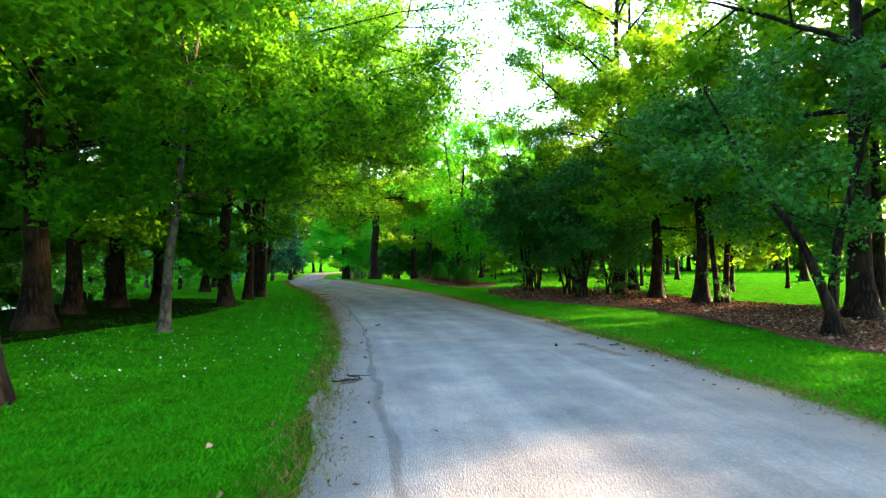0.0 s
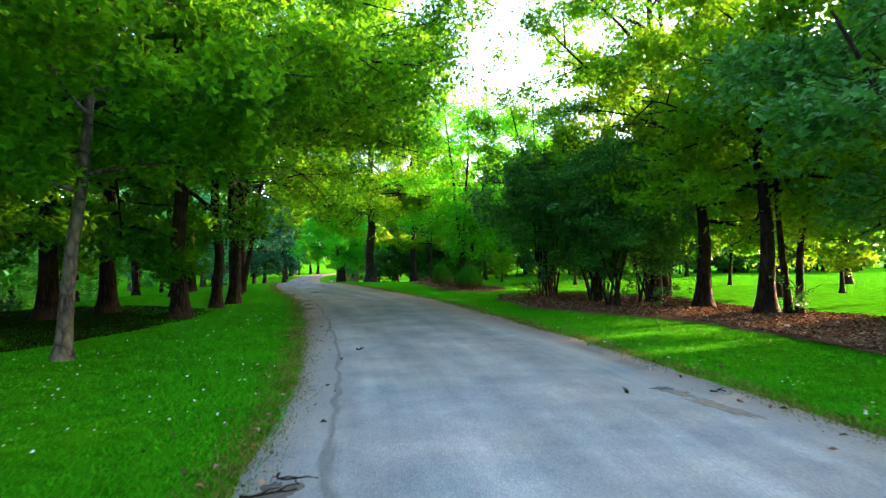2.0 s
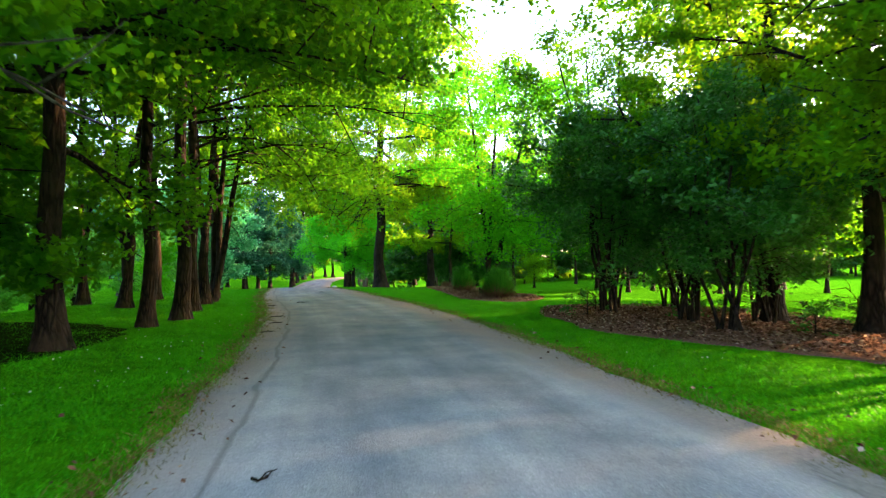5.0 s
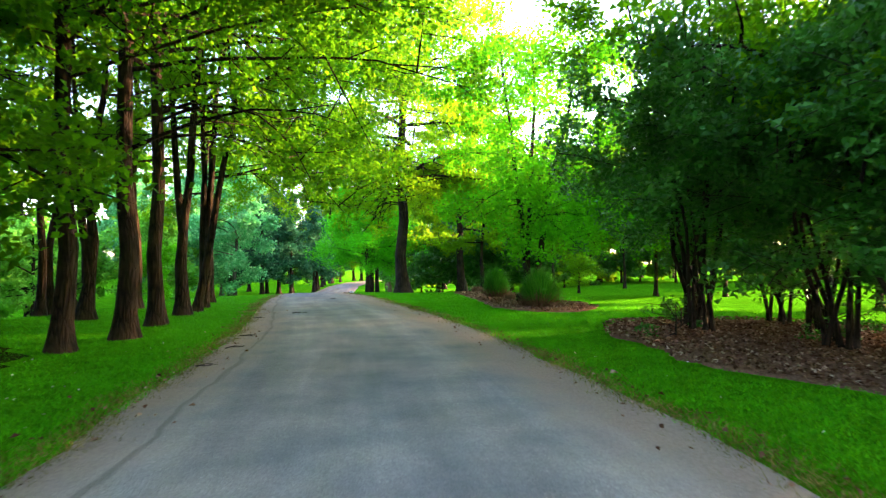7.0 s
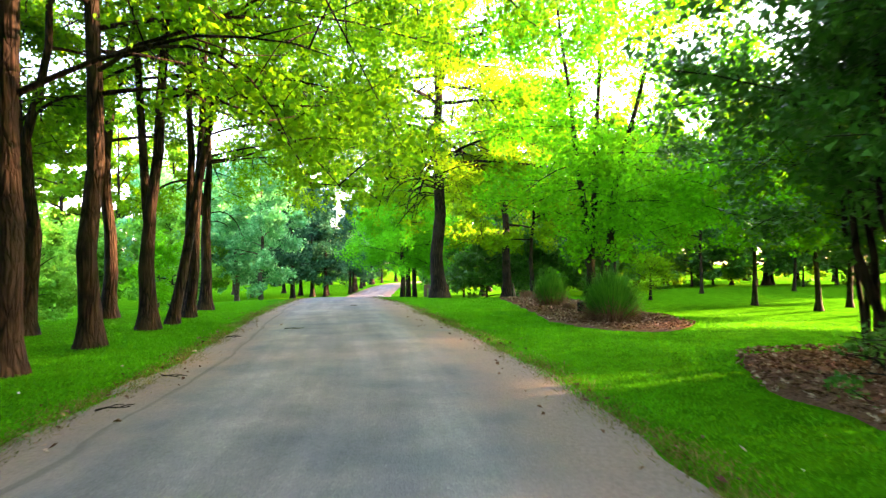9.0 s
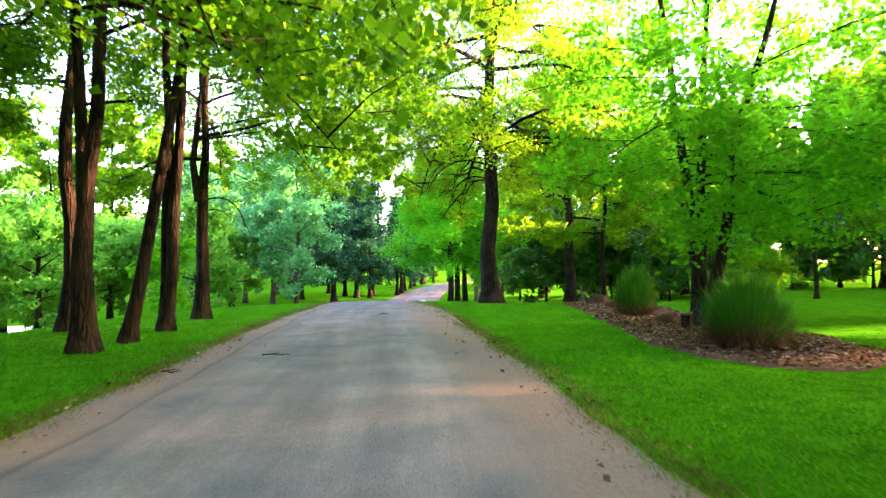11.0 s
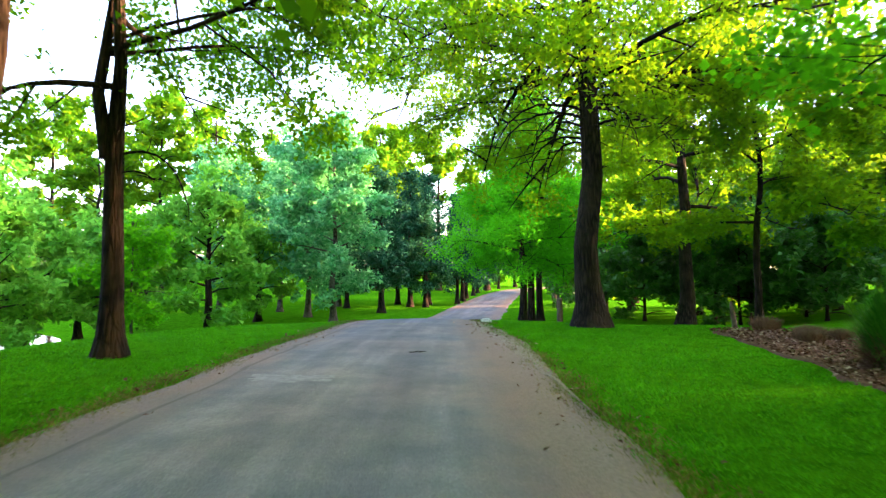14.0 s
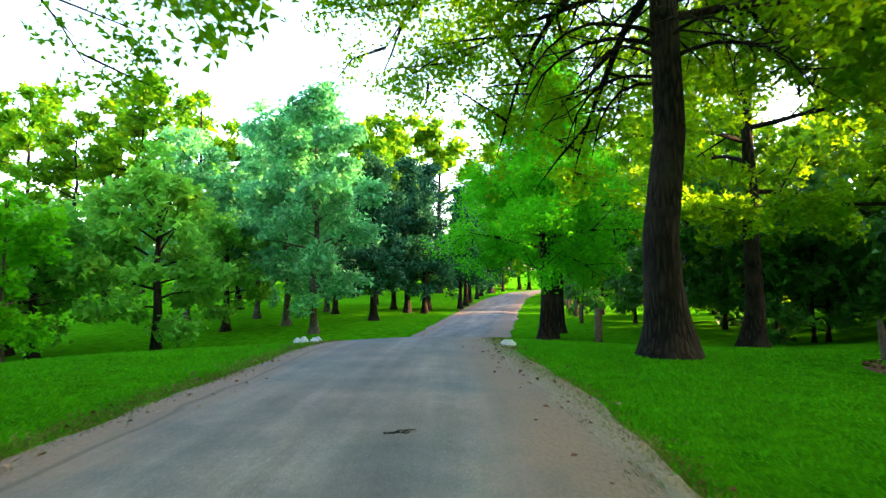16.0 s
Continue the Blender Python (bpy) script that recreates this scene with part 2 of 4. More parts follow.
GROUND = ground_material()
ROAD = road_material()
MULCH = speckled("bark_mulch", [(0.25, (0.06, 0.032, 0.021)), (0.5, (0.16, 0.085, 0.056)), (0.75, (0.29, 0.17, 0.115))], 22, 0.95, bump=1.0)
LITTER = speckled("dry_leaves", [(0.0, (0.06, 0.029, 0.017)), (0.5, (0.16, 0.082, 0.05)), (0.82, (0.28, 0.165, 0.105)), (1.0, (0.5, 0.37, 0.27))], 30, 0.8, True)
GRASS = leaf_material("grass_blade", (0.005, 0.125, 0.001), (0.017, 0.265, 0.002), (0.075, 0.42, 0.004), 0.35, (0.13, 0.60, 0.002), 0.5)
FRINGE = leaf_material("dry_grass_blade", (0.06, 0.09, 0.008), (0.16, 0.15, 0.03), (0.30, 0.24, 0.08), 0.3)
TUFT = leaf_material("fountain_grass_blade", (0.014, 0.14, 0.008), (0.035, 0.24, 0.014), (0.10, 0.38, 0.03), 0.3)
STRAW = speckled("dry_straw", [(0.0, (0.09, 0.055, 0.035)), (1.0, (0.26, 0.17, 0.10))], 30, 0.9, True)
CLOVER = speckled("clover_flower", [(0.0, (0.5, 0.5, 0.42)), (1.0, (0.8, 0.8, 0.75))], 30, 0.8, True)
WOOD = speckled("weathered_post", [(0.3, (0.06, 0.045, 0.035)), (0.7, (0.15, 0.115, 0.085))], 12, 0.9)
STONE = speckled("white_stone", [(0.3, (0.55, 0.54, 0.50)), (0.7, (0.82, 0.81, 0.78))], 5, 0.8)


def water_material():
    m, n, l, p = material("lake_water")
    p.inputs["Base Color"].default_value = (0.02, 0.035, 0.03, 1)
    p.inputs["Roughness"].default_value = 0.06
    p.inputs["IOR"].default_value = 1.33
    tc = n.new("ShaderNodeTexCoord")
    t = noise_tex(n, l, 2.5, 4, tc.outputs["Object"])
    b = n.new("ShaderNodeBump")
    b.inputs["Strength"].default_value, b.inputs["Distance"].default_value = 0.25, 0.05
    l.new(t.outputs["Fac"], b.inputs["Height"])
    l.new(b.outputs[0], p.inputs["Normal"])
    return m


WATER = water_material()


# ---- shape of the land ----
CENTRE = [(-40, 7.0), (-15, 4.0), (0, 2.05), (4, 1.6), (8.5, 1.0), (12, 0.5), (15.5, -0.22), (18, -0.82), (21, -1.55), (26, -2.8), (31, -4.45),
          (35, -6.0), (39, -7.5), (44, -9.15), (48, -10.35), (56, -12.4), (65, -14.4), (76, -16.8), (95, -20.6), (112, -23.0), (128, -22.5), (150, -14.0), (185, 4.0)]
CY = np.array([c[0] for c in CENTRE], float)
CX = np.array([c[1] for c in CENTRE], float)


def smooth_curve(y):
    """The road's centre line, x for y, rounded off between its points."""
    y = np.asarray(y, float)
    return sum(w * np.interp(y + d, CY, CX) for d, w in ((-2.4, .1), (-1.2, .2), (0, .4), (1.2, .2), (2.4, .1)))


def s_step(v):
    v = np.clip(v, 0, 1)
    return v * v * (3 - 2 * v)


def land(x, y):
    """Height of the ground. It falls past a low crest ahead and to the lake on the west."""
    x, y = np.asarray(x, float), np.asarray(y, float)
    ahead = s_step((y - 45.5) / 15) * (1 - s_step((x + 3) / 12))
    past = -13.5 - 0.03 * (y - 30) + 1.0 * np.clip(y - 43, 0, 8) - x
    fall = -1.15 * np.maximum(ahead, s_step(past / 8))
    west = -0.8 * s_step((past - 4) / 12) * (1 - s_step((y - 50) / 10))
    bank = -1.2 * s_step((-28 - 0.9 * np.maximum(y - 56, 0) - x) / 10) + 2.0 * s_step((-62 - x) / 14)
    rise = 2.2 * s_step((y - 66) / 60) * s_step((smooth_curve(y) - 4 - x) / 30)
    roll = 0.05 * np.sin(x * 0.31 + 1.3) * np.cos(y * 0.23) + 0.03 * np.sin(x * 0.9 + y * 0.7)
    near = np.abs(x - smooth_curve(y))
    return fall + west + bank + rise + roll * s_step((near - 2.5) / 4)


def buffer_mesh(name, verts, faces_per, idx, uv=None):
    """A mesh from numpy arrays: corners and faces that all have the same number of corners."""
    me = bpy.data.meshes.new(name)
    me.vertices.add(len(verts))
    me.vertices.foreach_set("co", np.asarray(verts, np.float32).ravel())
    nf = len(idx) // faces_per
    me.loops.add(len(idx))
    me.loops.foreach_set("vertex_index", np.asarray(idx, np.int32))
    me.polygons.add(nf)
    me.polygons.foreach_set("loop_start", np.arange(0, nf * faces_per, faces_per, dtype=np.int32))
    if uv is not None:
        lay = me.uv_layers.new(name="across")
        lay.data.foreach_set("uv", np.asarray(uv, np.float32)[np.asarray(idx)].ravel())
    me.update(calc_edges=True)
    me.validate()
    return me


def smooth(me):
    me.polygons.foreach_set("use_smooth", np.ones(len(me.polygons), bool))


def obj(name, me, mat, parent=None, label="", category="", group="", kind=""):
    me.materials.append(mat)
    ob = new(name, me)
    if parent is not None:
        ob.parent = parent
    return tagged(ob, label, category, group, kind)


def grid_mesh(name, xs, ys, zf, uvf=None):
    X, Y = np.meshgrid(xs, ys)
    Z = zf(X, Y)
    v = np.stack([X, Y, Z], -1).reshape(-1, 3)
    nx, ny = len(xs), len(ys)
    i = (np.arange(ny - 1)[:, None] * nx + np.arange(nx - 1)[None, :]).ravel()
    idx = np.stack([i, i + 1, i + nx + 1, i + nx], 1).ravel()
    me = buffer_mesh(name, v, 4, idx)
    smooth(me)
    return me


def spread(lo, hi, step, far):
    inner = np.arange(lo, hi + step / 2, step)
    return np.concatenate([[lo - far, lo - far / 4, lo - far / 12, lo - far / 40], inner, [hi + far / 40, hi + far / 12, hi + far / 4, hi + far]])


obj("ground", grid_mesh("ground", spread(-80, 60, 0.9, 2500), spread(-30, 150, 0.9, 2500), land), GROUND,
    None, "mown green lawn rolling down to a lake", "lawn", kind="structure")
wv = np.array([(-72, -80, -2.45), (-30, -80, -2.45), (-30, 130, -2.45), (-72, 130, -2.45)])
obj("water", buffer_mesh("water", wv, 4, [0, 1, 2, 3]), WATER, None, "still lake water that mirrors the pale sky", "lake", kind="structure")

def half_left(y):
    return np.interp(y, [30, 36, 41, 46, 60], [2.5, 2.36, 2.12, 1.84, 1.95])


def half_right(y):
    return np.interp(y, [39, 41.5, 43.5, 45, 47, 52, 62], [2.5, 2.40, 2.12, 1.88, 1.62, 1.75, 2.0])


def half(y, side):
    """The road's half width on one side, -1 west and 1 east."""
    return np.where(side < 0, half_left(y), half_right(y))


def road_mesh():
    ys = np.arange(-30, 160, 0.4)
    cx = smooth_curve(ys)
    dx = np.gradient(cx, ys)
    nrm = np.stack([1 / np.hypot(1, dx), -dx / np.hypot(1, dx)], 1)
    us = np.array([-1.06, -1.0, -0.9, -0.6, -0.3, 0, 0.3, 0.6, 0.9, 1.0, 1.06])
    rag = np.array([noise.noise((0.0, y * 0.55, 3.1)) * 0.16 + noise.noise((4.0, y * 2.1, 0.4)) * 0.07 for y in ys])
    rag2 = np.array([noise.noise((9.0, y * 0.55, 1.7)) * 0.16 + noise.noise((6.0, y * 2.1, 5.4)) * 0.07 for y in ys])
    U = us[None, :] * half(ys[:, None], us[None, :]) + np.where(us[None, :] < -0.8, rag[:, None], 0) + np.where(us[None, :] > 0.8, rag2[:, None], 0)
    X = cx[:, None] + U * nrm[:, :1]
    Y = ys[:, None] + U * nrm[:, 1:]
    dz = np.array([-0.06, 0.012, 0.022, 0.035, 0.043, 0.046, 0.043, 0.035, 0.022, 0.012, -0.06])
    Z = land(X, Y) + dz[None, :]
    v = np.stack([X, Y, Z], -1).reshape(-1, 3)
    uv = np.stack([np.repeat(us[None, :] * 2.5, len(ys), 0), np.repeat(ys[:, None], len(us), 1)], -1).reshape(-1, 2)
    nx, ny = len(us), len(ys)
    i = (np.arange(ny - 1)[:, None] * nx + np.arange(nx - 1)[None, :]).ravel()
    me = buffer_mesh("road", v, 4, np.stack([i, i + 1, i + nx + 1, i + nx], 1).ravel(), uv)
    smooth(me)
    return me


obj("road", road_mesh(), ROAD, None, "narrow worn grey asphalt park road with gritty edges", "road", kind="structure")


def verge_mesh():
    """A low ragged strip of gravel outside the east edge, on the inside of the bend."""
    ys = np.arange(35.5, 50.0, 0.2)
    cx = smooth_curve(ys)
    dx = np.gradient(cx, ys)
    nrm = np.stack([1 / np.hypot(1, dx), -dx / np.hypot(1, dx)], 1)
    wide = 0.34 * s_step((ys - 35.5) / 7) * s_step((50 - ys) / 2) + 0.01
    rag = np.array([noise.noise((2.0, y * 1.3, 8.0)) * 0.12 + noise.noise((2.0, y * 4.1, 3.0)) * 0.06 for y in ys]) * np.minimum(1, wide / 0.2)
    U = half_right(ys)[:, None] + np.stack([-wide - rag * 1.2, -wide * 0.8 - rag, 0 * ys, wide * 0.45 + rag * 0.4, wide * 0.45 + 0.06 + rag * 0.4], 1)
    X, Y = cx[:, None] + U * nrm[:, :1], ys[:, None] + U * nrm[:, 1:]
    Z = land(X, Y) + np.array([0.012, 0.034, 0.026, 0.016, -0.03])[None, :]
    ny, nx = X.shape
    i = (np.arange(ny - 1)[:, None] * nx + np.arange(nx - 1)[None, :]).ravel()
    me = buffer_mesh("gravel_verge", np.stack([X, Y, Z], -1).reshape(-1, 3), 4, np.stack([i, i + 1, i + nx + 1, i + nx], 1).ravel())
    smooth(me)
    return me


GRAVEL = speckled("tan_gravel", [(0.25, (0.17, 0.13, 0.095)), (0.5, (0.30, 0.24, 0.18)), (0.75, (0.44, 0.37, 0.29))], 45, 0.95, bump=0.8)
obj("gravel_verge", verge_mesh(), GRAVEL, None, "pale tan gravel strip along the road's bend", "gravel", kind="structure")


def inside(px, py, poly):
    """Which points lie inside a ring of corners."""
    r = np.zeros(len(px), bool)
    n = len(poly)
    for k in range(n):
        (x1, y1), (x2, y2) = poly[k], poly[(k + 1) % n]
        hit = ((y1 > py) != (y2 > py)) & (px < (x2 - x1) * (py - y1) / (y2 - y1 + 1e-9) + x1)
        r ^= hit
    return r


BED_GROVE = [(1.9, 26.4), (2.1, 24.0), (3.0, 21.8), (4.5, 20.0), (5.8, 18.2), (6.3, 15.5), (6.4, 12.5), (6.6, 9.6), (8.2, 8.6), (10.6, 9.8), (11.0, 14.0),
             (10.0, 18.5), (9.0, 21.5), (8.6, 25.8), (7.2, 28.2), (4.8, 29.6), (2.7, 29.0)]
BED_GRASSES = [(-2.4, 46.4), (-1.7, 43.0), (-1.2, 39.6), (-0.6, 36.4), (0.0, 33.8), (1.0, 32.3), (2.1, 32.0), (2.9, 33.6), (2.5, 36.4), (1.5, 40.0), (0.7, 44.6), (-0.6, 46.6)]


def round_ring(poly, steps=6, wob=0.16, seed=0):
    """A closed smooth ring through the corners, with a ragged edge."""
    out, n = [], len(poly)
    for k in range(n):
        p0, p1, p2, p3 = (Vector(poly[(k + d) % n]) for d in (-1, 0, 1, 2))
        for s in range(steps):
            t = s / steps
            q = 0.5 * ((2 * p1) + (p2 - p0) * t + (2 * p0 - 5 * p1 + 4 * p2 - p3) * t * t + (3 * p1 - p0 - 3 * p2 + p3) * t ** 3)
            w = wob * noise.noise((q.x * 1.7, q.y * 1.7, seed))
            out.append((q.x + w, q.y + w * 0.7))
    return out


def bed(poly, label, seed, name="mulch_bed", mat=None, thick=1.0):
    mat = mat or MULCH
    ring = np.array(round_ring(poly, 6, 0.3, seed))
    mid = ring.mean(0)
    fr = [1.0, 0.97, 0.9, 0.75, 0.5, 0.25]
    v, idx = [], []
    n = len(ring)
    for k, f in enumerate(fr):
        q = mid + (ring - mid) * f
        for x, y in q:
            v.append((x, y, float(land(x, y)) + (-0.05 if k == 0 else 0.025 * thick + 0.05 * thick * (1 - f) + 0.03 * thick * noise.noise((x * 2, y * 2, seed)))))
    for k in range(len(fr) - 1):
        for i in range(n):
            j = (i + 1) % n
            idx += [k * n + i, k * n + j, (k + 1) * n + j, (k + 1) * n + i]
    v.append((mid[0], mid[1], float(land(*mid)) + 0.06))
    c = len(v) - 1
    for i in range(0, n, 2):
        idx += [(len(fr) - 1) * n + i, (len(fr) - 1) * n + (i + 1) % n, (len(fr) - 1) * n + (i + 2) % n, c]
    me = buffer_mesh(name, np.array(v), 4, idx)
    smooth(me)
    return obj(name, me, mat, None, label, name.replace("_", " "), kind="structure"), ring


bed_a, RING_A = bed(BED_GROVE, "brown bark mulch bed under the dark shrub grove", 1)
# bare soil, its colour taken near black to hold the trees' shade
SHADE_SOIL = speckled("shade_tinted_soil", [(0.3, (0.006, 0.008, 0.002)), (0.48, (0.012, 0.018, 0.004)), (0.62, (0.014, 0.055, 0.003))], 9, 0.95, bump=0.8)
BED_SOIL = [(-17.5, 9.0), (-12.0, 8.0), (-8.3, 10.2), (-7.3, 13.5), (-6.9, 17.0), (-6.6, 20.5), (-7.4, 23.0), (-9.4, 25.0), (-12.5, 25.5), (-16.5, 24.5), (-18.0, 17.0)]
bed_b, RING_B = bed(BED_GRASSES, "brown bark mulch bed round the fountain grasses", 2)


bed_c, RING_C = bed(BED_SOIL, "bare soil under the trees, coloured darker for their shade", 3, "bare_soil", SHADE_SOIL, 0.6)


# ---- trees ----
class Buf:
    """Tubes gathered for one mesh."""

    def __init__(self):
        self.v, self.i, self.n = [], [], 0

    def tube(self, pts, rad, sides=6):
        pts = np.asarray(pts, float)
        m = len(pts)
        tan = np.gradient(pts, axis=0)
        tan /= np.linalg.norm(tan, axis=1)[:, None] + 1e-9
        ref = np.where(np.abs(tan[:, 2:]) > 0.9, np.array([[1.0, 0, 0]]), np.array([[0, 0, 1.0]]))
        a = np.cross(tan, ref)
        a /= np.linalg.norm(a, axis=1)[:, None] + 1e-9
        b = np.cross(tan, a)
        for k in range(1, m):           # keep the rings from twisting
            if a[k] @ a[k - 1] < 0.5:
                a[k] = a[k - 1] - tan[k] * (a[k - 1] @ tan[k])
                a[k] /= np.linalg.norm(a[k]) + 1e-9
                b[k] = np.cross(tan[k], a[k])
        th = np.arange(sides) * 2 * np.pi / sides
        ring = pts[:, None, :] + np.asarray(rad)[:, None, None] * (np.cos(th)[None, :, None] * a[:, None, :] + np.sin(th)[None, :, None] * b[:, None, :])
        k = np.arange(m - 1)[:, None] * sides
        s = np.arange(sides)[None, :]
        q = np.stack([k + s, k + (s + 1) % sides, k + sides + (s + 1) % sides, k + sides + s], -1).reshape(-1) + self.n
        self.v.append(ring.reshape(-1, 3))
        self.i.append(q)
        self.n += m * sides

    def mesh(self, name):
        me = buffer_mesh(name, np.concatenate(self.v), 4, np.concatenate(self.i))
        smooth(me)
        return me


def leaf_mesh(name, centres, rng, per, size, sigma, up=0.3, long=1.5, droop=0.25, tri=False):
    """Sprays of single folded leaves round the given centres."""
    n = len(centres) * per
    c = np.repeat(centres, per, 0) + rng.normal(0, 1, (n, 3)) * np.array([sigma, sigma, sigma * 0.7])
    nrm = rng.normal(0, 1, (n, 3))
    nrm[:, 2] = np.abs(nrm[:, 2]) + up
    nrm /= np.linalg.norm(nrm, axis=1)[:, None]
    ax = rng.normal(0, 1, (n, 3))
    ax[:, 2] -= droop * 2
    ax -= nrm * (ax * nrm).sum(1)[:, None]
    ax /= np.linalg.norm(ax, axis=1)[:, None] + 1e-9
    sd = np.cross(nrm, ax)
    s = size * rng.uniform(0.65, 1.3, n)[:, None]
    if tri:
        w = 0.57 / long
        v = np.stack([c - ax * s * 0.45 + sd * s * w, c - ax * s * 0.45 - sd * s * w, c + ax * s * 0.55], 1).reshape(-1, 3)
        return buffer_mesh(name, v, 3, np.arange(3 * n))
    fold = rng.uniform(0.05, 0.3, n)[:, None]
    v = np.stack([c - ax * s * 0.5, c + sd * s * 0.5 / long * 1.2 + nrm * s * fold * 0.5 - ax * s * 0.05, c + ax * s * 0.5,
                  c - sd * s * 0.5 / long * 1.2 + nrm * s * fold * 0.5 - ax * s * 0.05], 1).reshape(-1, 3)
    return buffer_mesh(name, v, 4, np.arange(4 * n))


def crown_profile(shape, s):
    if shape == "broad":
        return math.sin(math.pi * min(1, 0.22 + 0.74 * s)) ** 0.6
    if shape == "cone":
        return max(0.06, 1.0 - 0.93 * s) * min(1, 0.55 + s * 4)
    if shape == "oval":
        return math.sin(math.pi * min(1, 0.12 + 0.84 * s)) ** 0.75
    return 1.0


def tree(name, label, category, x, y, height, r, base, spread_r, leaves, leaf_size, leaf_mat, bark, seed, shape="broad", limbs=16, rise=(5, 55), sag=0.02,
         lean=(0, 0), fork=None, stems=None, toward=(0, 0), per=7, sigma=0.13, long=1.5, subs=8, group="", z=None, bend=0.25, bare=0, simple=False, inner=0.18, boughs=(), tri=True, core=0.0):
    """One tree: a trunk (or several stems) with root flare, limbs with side branches, and a crown of single leaves in sprays.
    base: height of the lowest limbs; lean: metres by which the top stands off; fork: height at which it parts in two, and how far they part;
    stems: offsets of the tops of several stems; toward: the side on which the crown is heavier; bare: low dead limbs without leaves."""
    rng = np.random.default_rng(seed)
    root = new(name)
    tagged(root, label, category, group)
    z0 = float(land(x, y)) if z is None else z
    root.location = (x, y, z0 - 0.03)
    trunks = []
    tops = stems if stems else [(lean[0], lean[1], 1.0)]
    if fork:
        tops = [(lean[0] + fork[1], lean[1] - 0.2 * fork[1], 1.0), (lean[0] - fork[1] * 0.8, lean[1] + 0.3 * fork[1], 0.9)]
    tb = Buf()
    for k, (tx, ty, th) in enumerate(tops):
        m = 15
        s = np.concatenate([[0, 0.012, 0.03, 0.06], np.linspace(0.1, 1, m - 4)])
        H = height * th
        hh = s * H
        if fork:
            g = np.clip((hh - fork[0]) / (H - fork[0]), 0, 1)
            g = g ** 0.8
        else:
            g = s ** (1.1 if stems else 1.0)
        wob = np.array([[noise.noise((seed + k, h * 0.35, 1.0)), noise.noise((seed + k, h * 0.35, 7.0))] for h in hh]) * bend * np.minimum(1, hh / 2)[:, None]
        px, py = tx * g + wob[:, 0], ty * g + wob[:, 1]
        if stems and k > 0:
            px += 0.22 * math.cos(k * 2.3) * (1 - s)
            py += 0.22 * math.sin(k * 2.3) * (1 - s)
        rr = r * (1 + 0.95 * np.exp(-hh / (1.2 * r + 0.06))) * (1 - 0.90 * s ** 0.9) + 0.012
        if fork:
            rr = np.where(hh > fork[0], rr * 0.82, rr)
        pts = np.stack([px, py, hh], 1)
        pts[0, 2] = -0.12
        if not (fork and k == 1):
            tb.tube(pts, rr, 12)
        else:
            keep_ = hh >= fork[0] * 0.75
            tb.tube(pts[keep_], rr[keep_] * 0.9, 10)
        trunks.append((pts, rr, H))
    obj("trunk", tb.mesh("trunk"), bark, root)
    centres, weights = [], []
    gold = rng.uniform(0, 6.28)
    for k in range(limbs + bare + len(boughs)):
        low = boughs[k - limbs - bare] if k >= limbs + bare else None
        dead = k >= limbs and not (low and len(low) > 4)
        pts, rr, H = trunks[k % len(trunks)]
        s = rng.uniform(0.0, 0.12) if k >= limbs else ((k + rng.uniform(0, 0.8)) / limbs) ** 0.9
        h = base + (H * 0.97 - base) * s
        if dead and not low:
            h = base * rng.uniform(0.85, 1.1)
        o = np.array([np.interp(h, pts[:, 2], pts[:, c]) for c in range(3)])
        rad0 = float(np.interp(h, pts[:, 2], rr))
        gold += 2.399 + rng.normal(0, 0.3)
        L = spread_r * crown_profile(shape, s) * rng.uniform(0.78, 1.15)
        L *= 1 + toward[0] * math.cos(gold) + toward[1] * math.sin(gold)
        L = max(L, 0.35)
        if dead:
            L *= 0.45
        if low:
            L = low[2]
        el = radians(rise[0] + (rise[1] - rise[0]) * s + rng.normal(0, 7))
        az0, sink = gold, sag * (1 - s)
        if low:
            o = np.array([np.interp(low[0], pts[:, 2], pts[:, c]) for c in range(3)])
            az0, el, sink = radians(low[1]), radians(24 if dead else 14), low[3]
            s = 0.3
        d = np.array([math.cos(az0) * math.cos(el), math.sin(az0) * math.cos(el), math.sin(el)])
        n = 7
        q = [o]
        for j in range(n):
            d = d + rng.normal(0, 0.07, 3)
            d[2] -= sink * (j + 1)
            d /= np.linalg.norm(d)
            q.append(q[-1] + d * L / n)
        q = np.array(q)
        if not simple or k == 0:
            lb = Buf()
        lr = min(rad0 * 0.55, 0.017 * L + 0.012) * (0.5 if dead and not low else 0.7 if low else 1.0) * (0.45 if stems else 1.0)
        lb.tube(q[::2] if simple else q, np.linspace(lr, 0.008, 4 if simple else n + 1), 4 if simple else 6)
        ns = max(3, int(subs * (0.55 + 0.45 * L / spread_r)))
        for j in range(ns):
            u = inner + (0.98 - inner) * (j + rng.uniform(0, 0.9)) / ns
            a = np.array([np.interp(u * n, np.arange(n + 1), q[:, c]) for c in range(3)])
            t = q[min(n, int(u * n) + 1)] - q[max(0, int(u * n) - 1)]
            az = math.atan2(t[1], t[0]) + (1 if j % 2 else -1) * rng.uniform(0.5, 1.25)
            el2 = rng.normal(0.10 - sag * 2, 0.42)
            e = np.array([math.cos(az) * math.cos(el2), math.sin(az) * math.cos(el2), math.sin(el2)])
            l2 = L * rng.uniform(0.28, 0.48) * (1.15 - 0.6 * u) + 0.25
            w = [a]
            for i in range(4):
                e = e + rng.normal(0, 0.13, 3)
                e[2] -= sag * 0.8
                e /= np.linalg.norm(e)
                w.append(w[-1] + e * l2 / 4)
            w = np.array(w)
            if not simple:
                lb.tube(w[::2], np.linspace(max(0.006, lr * 0.4), 0.004, 3), 4)
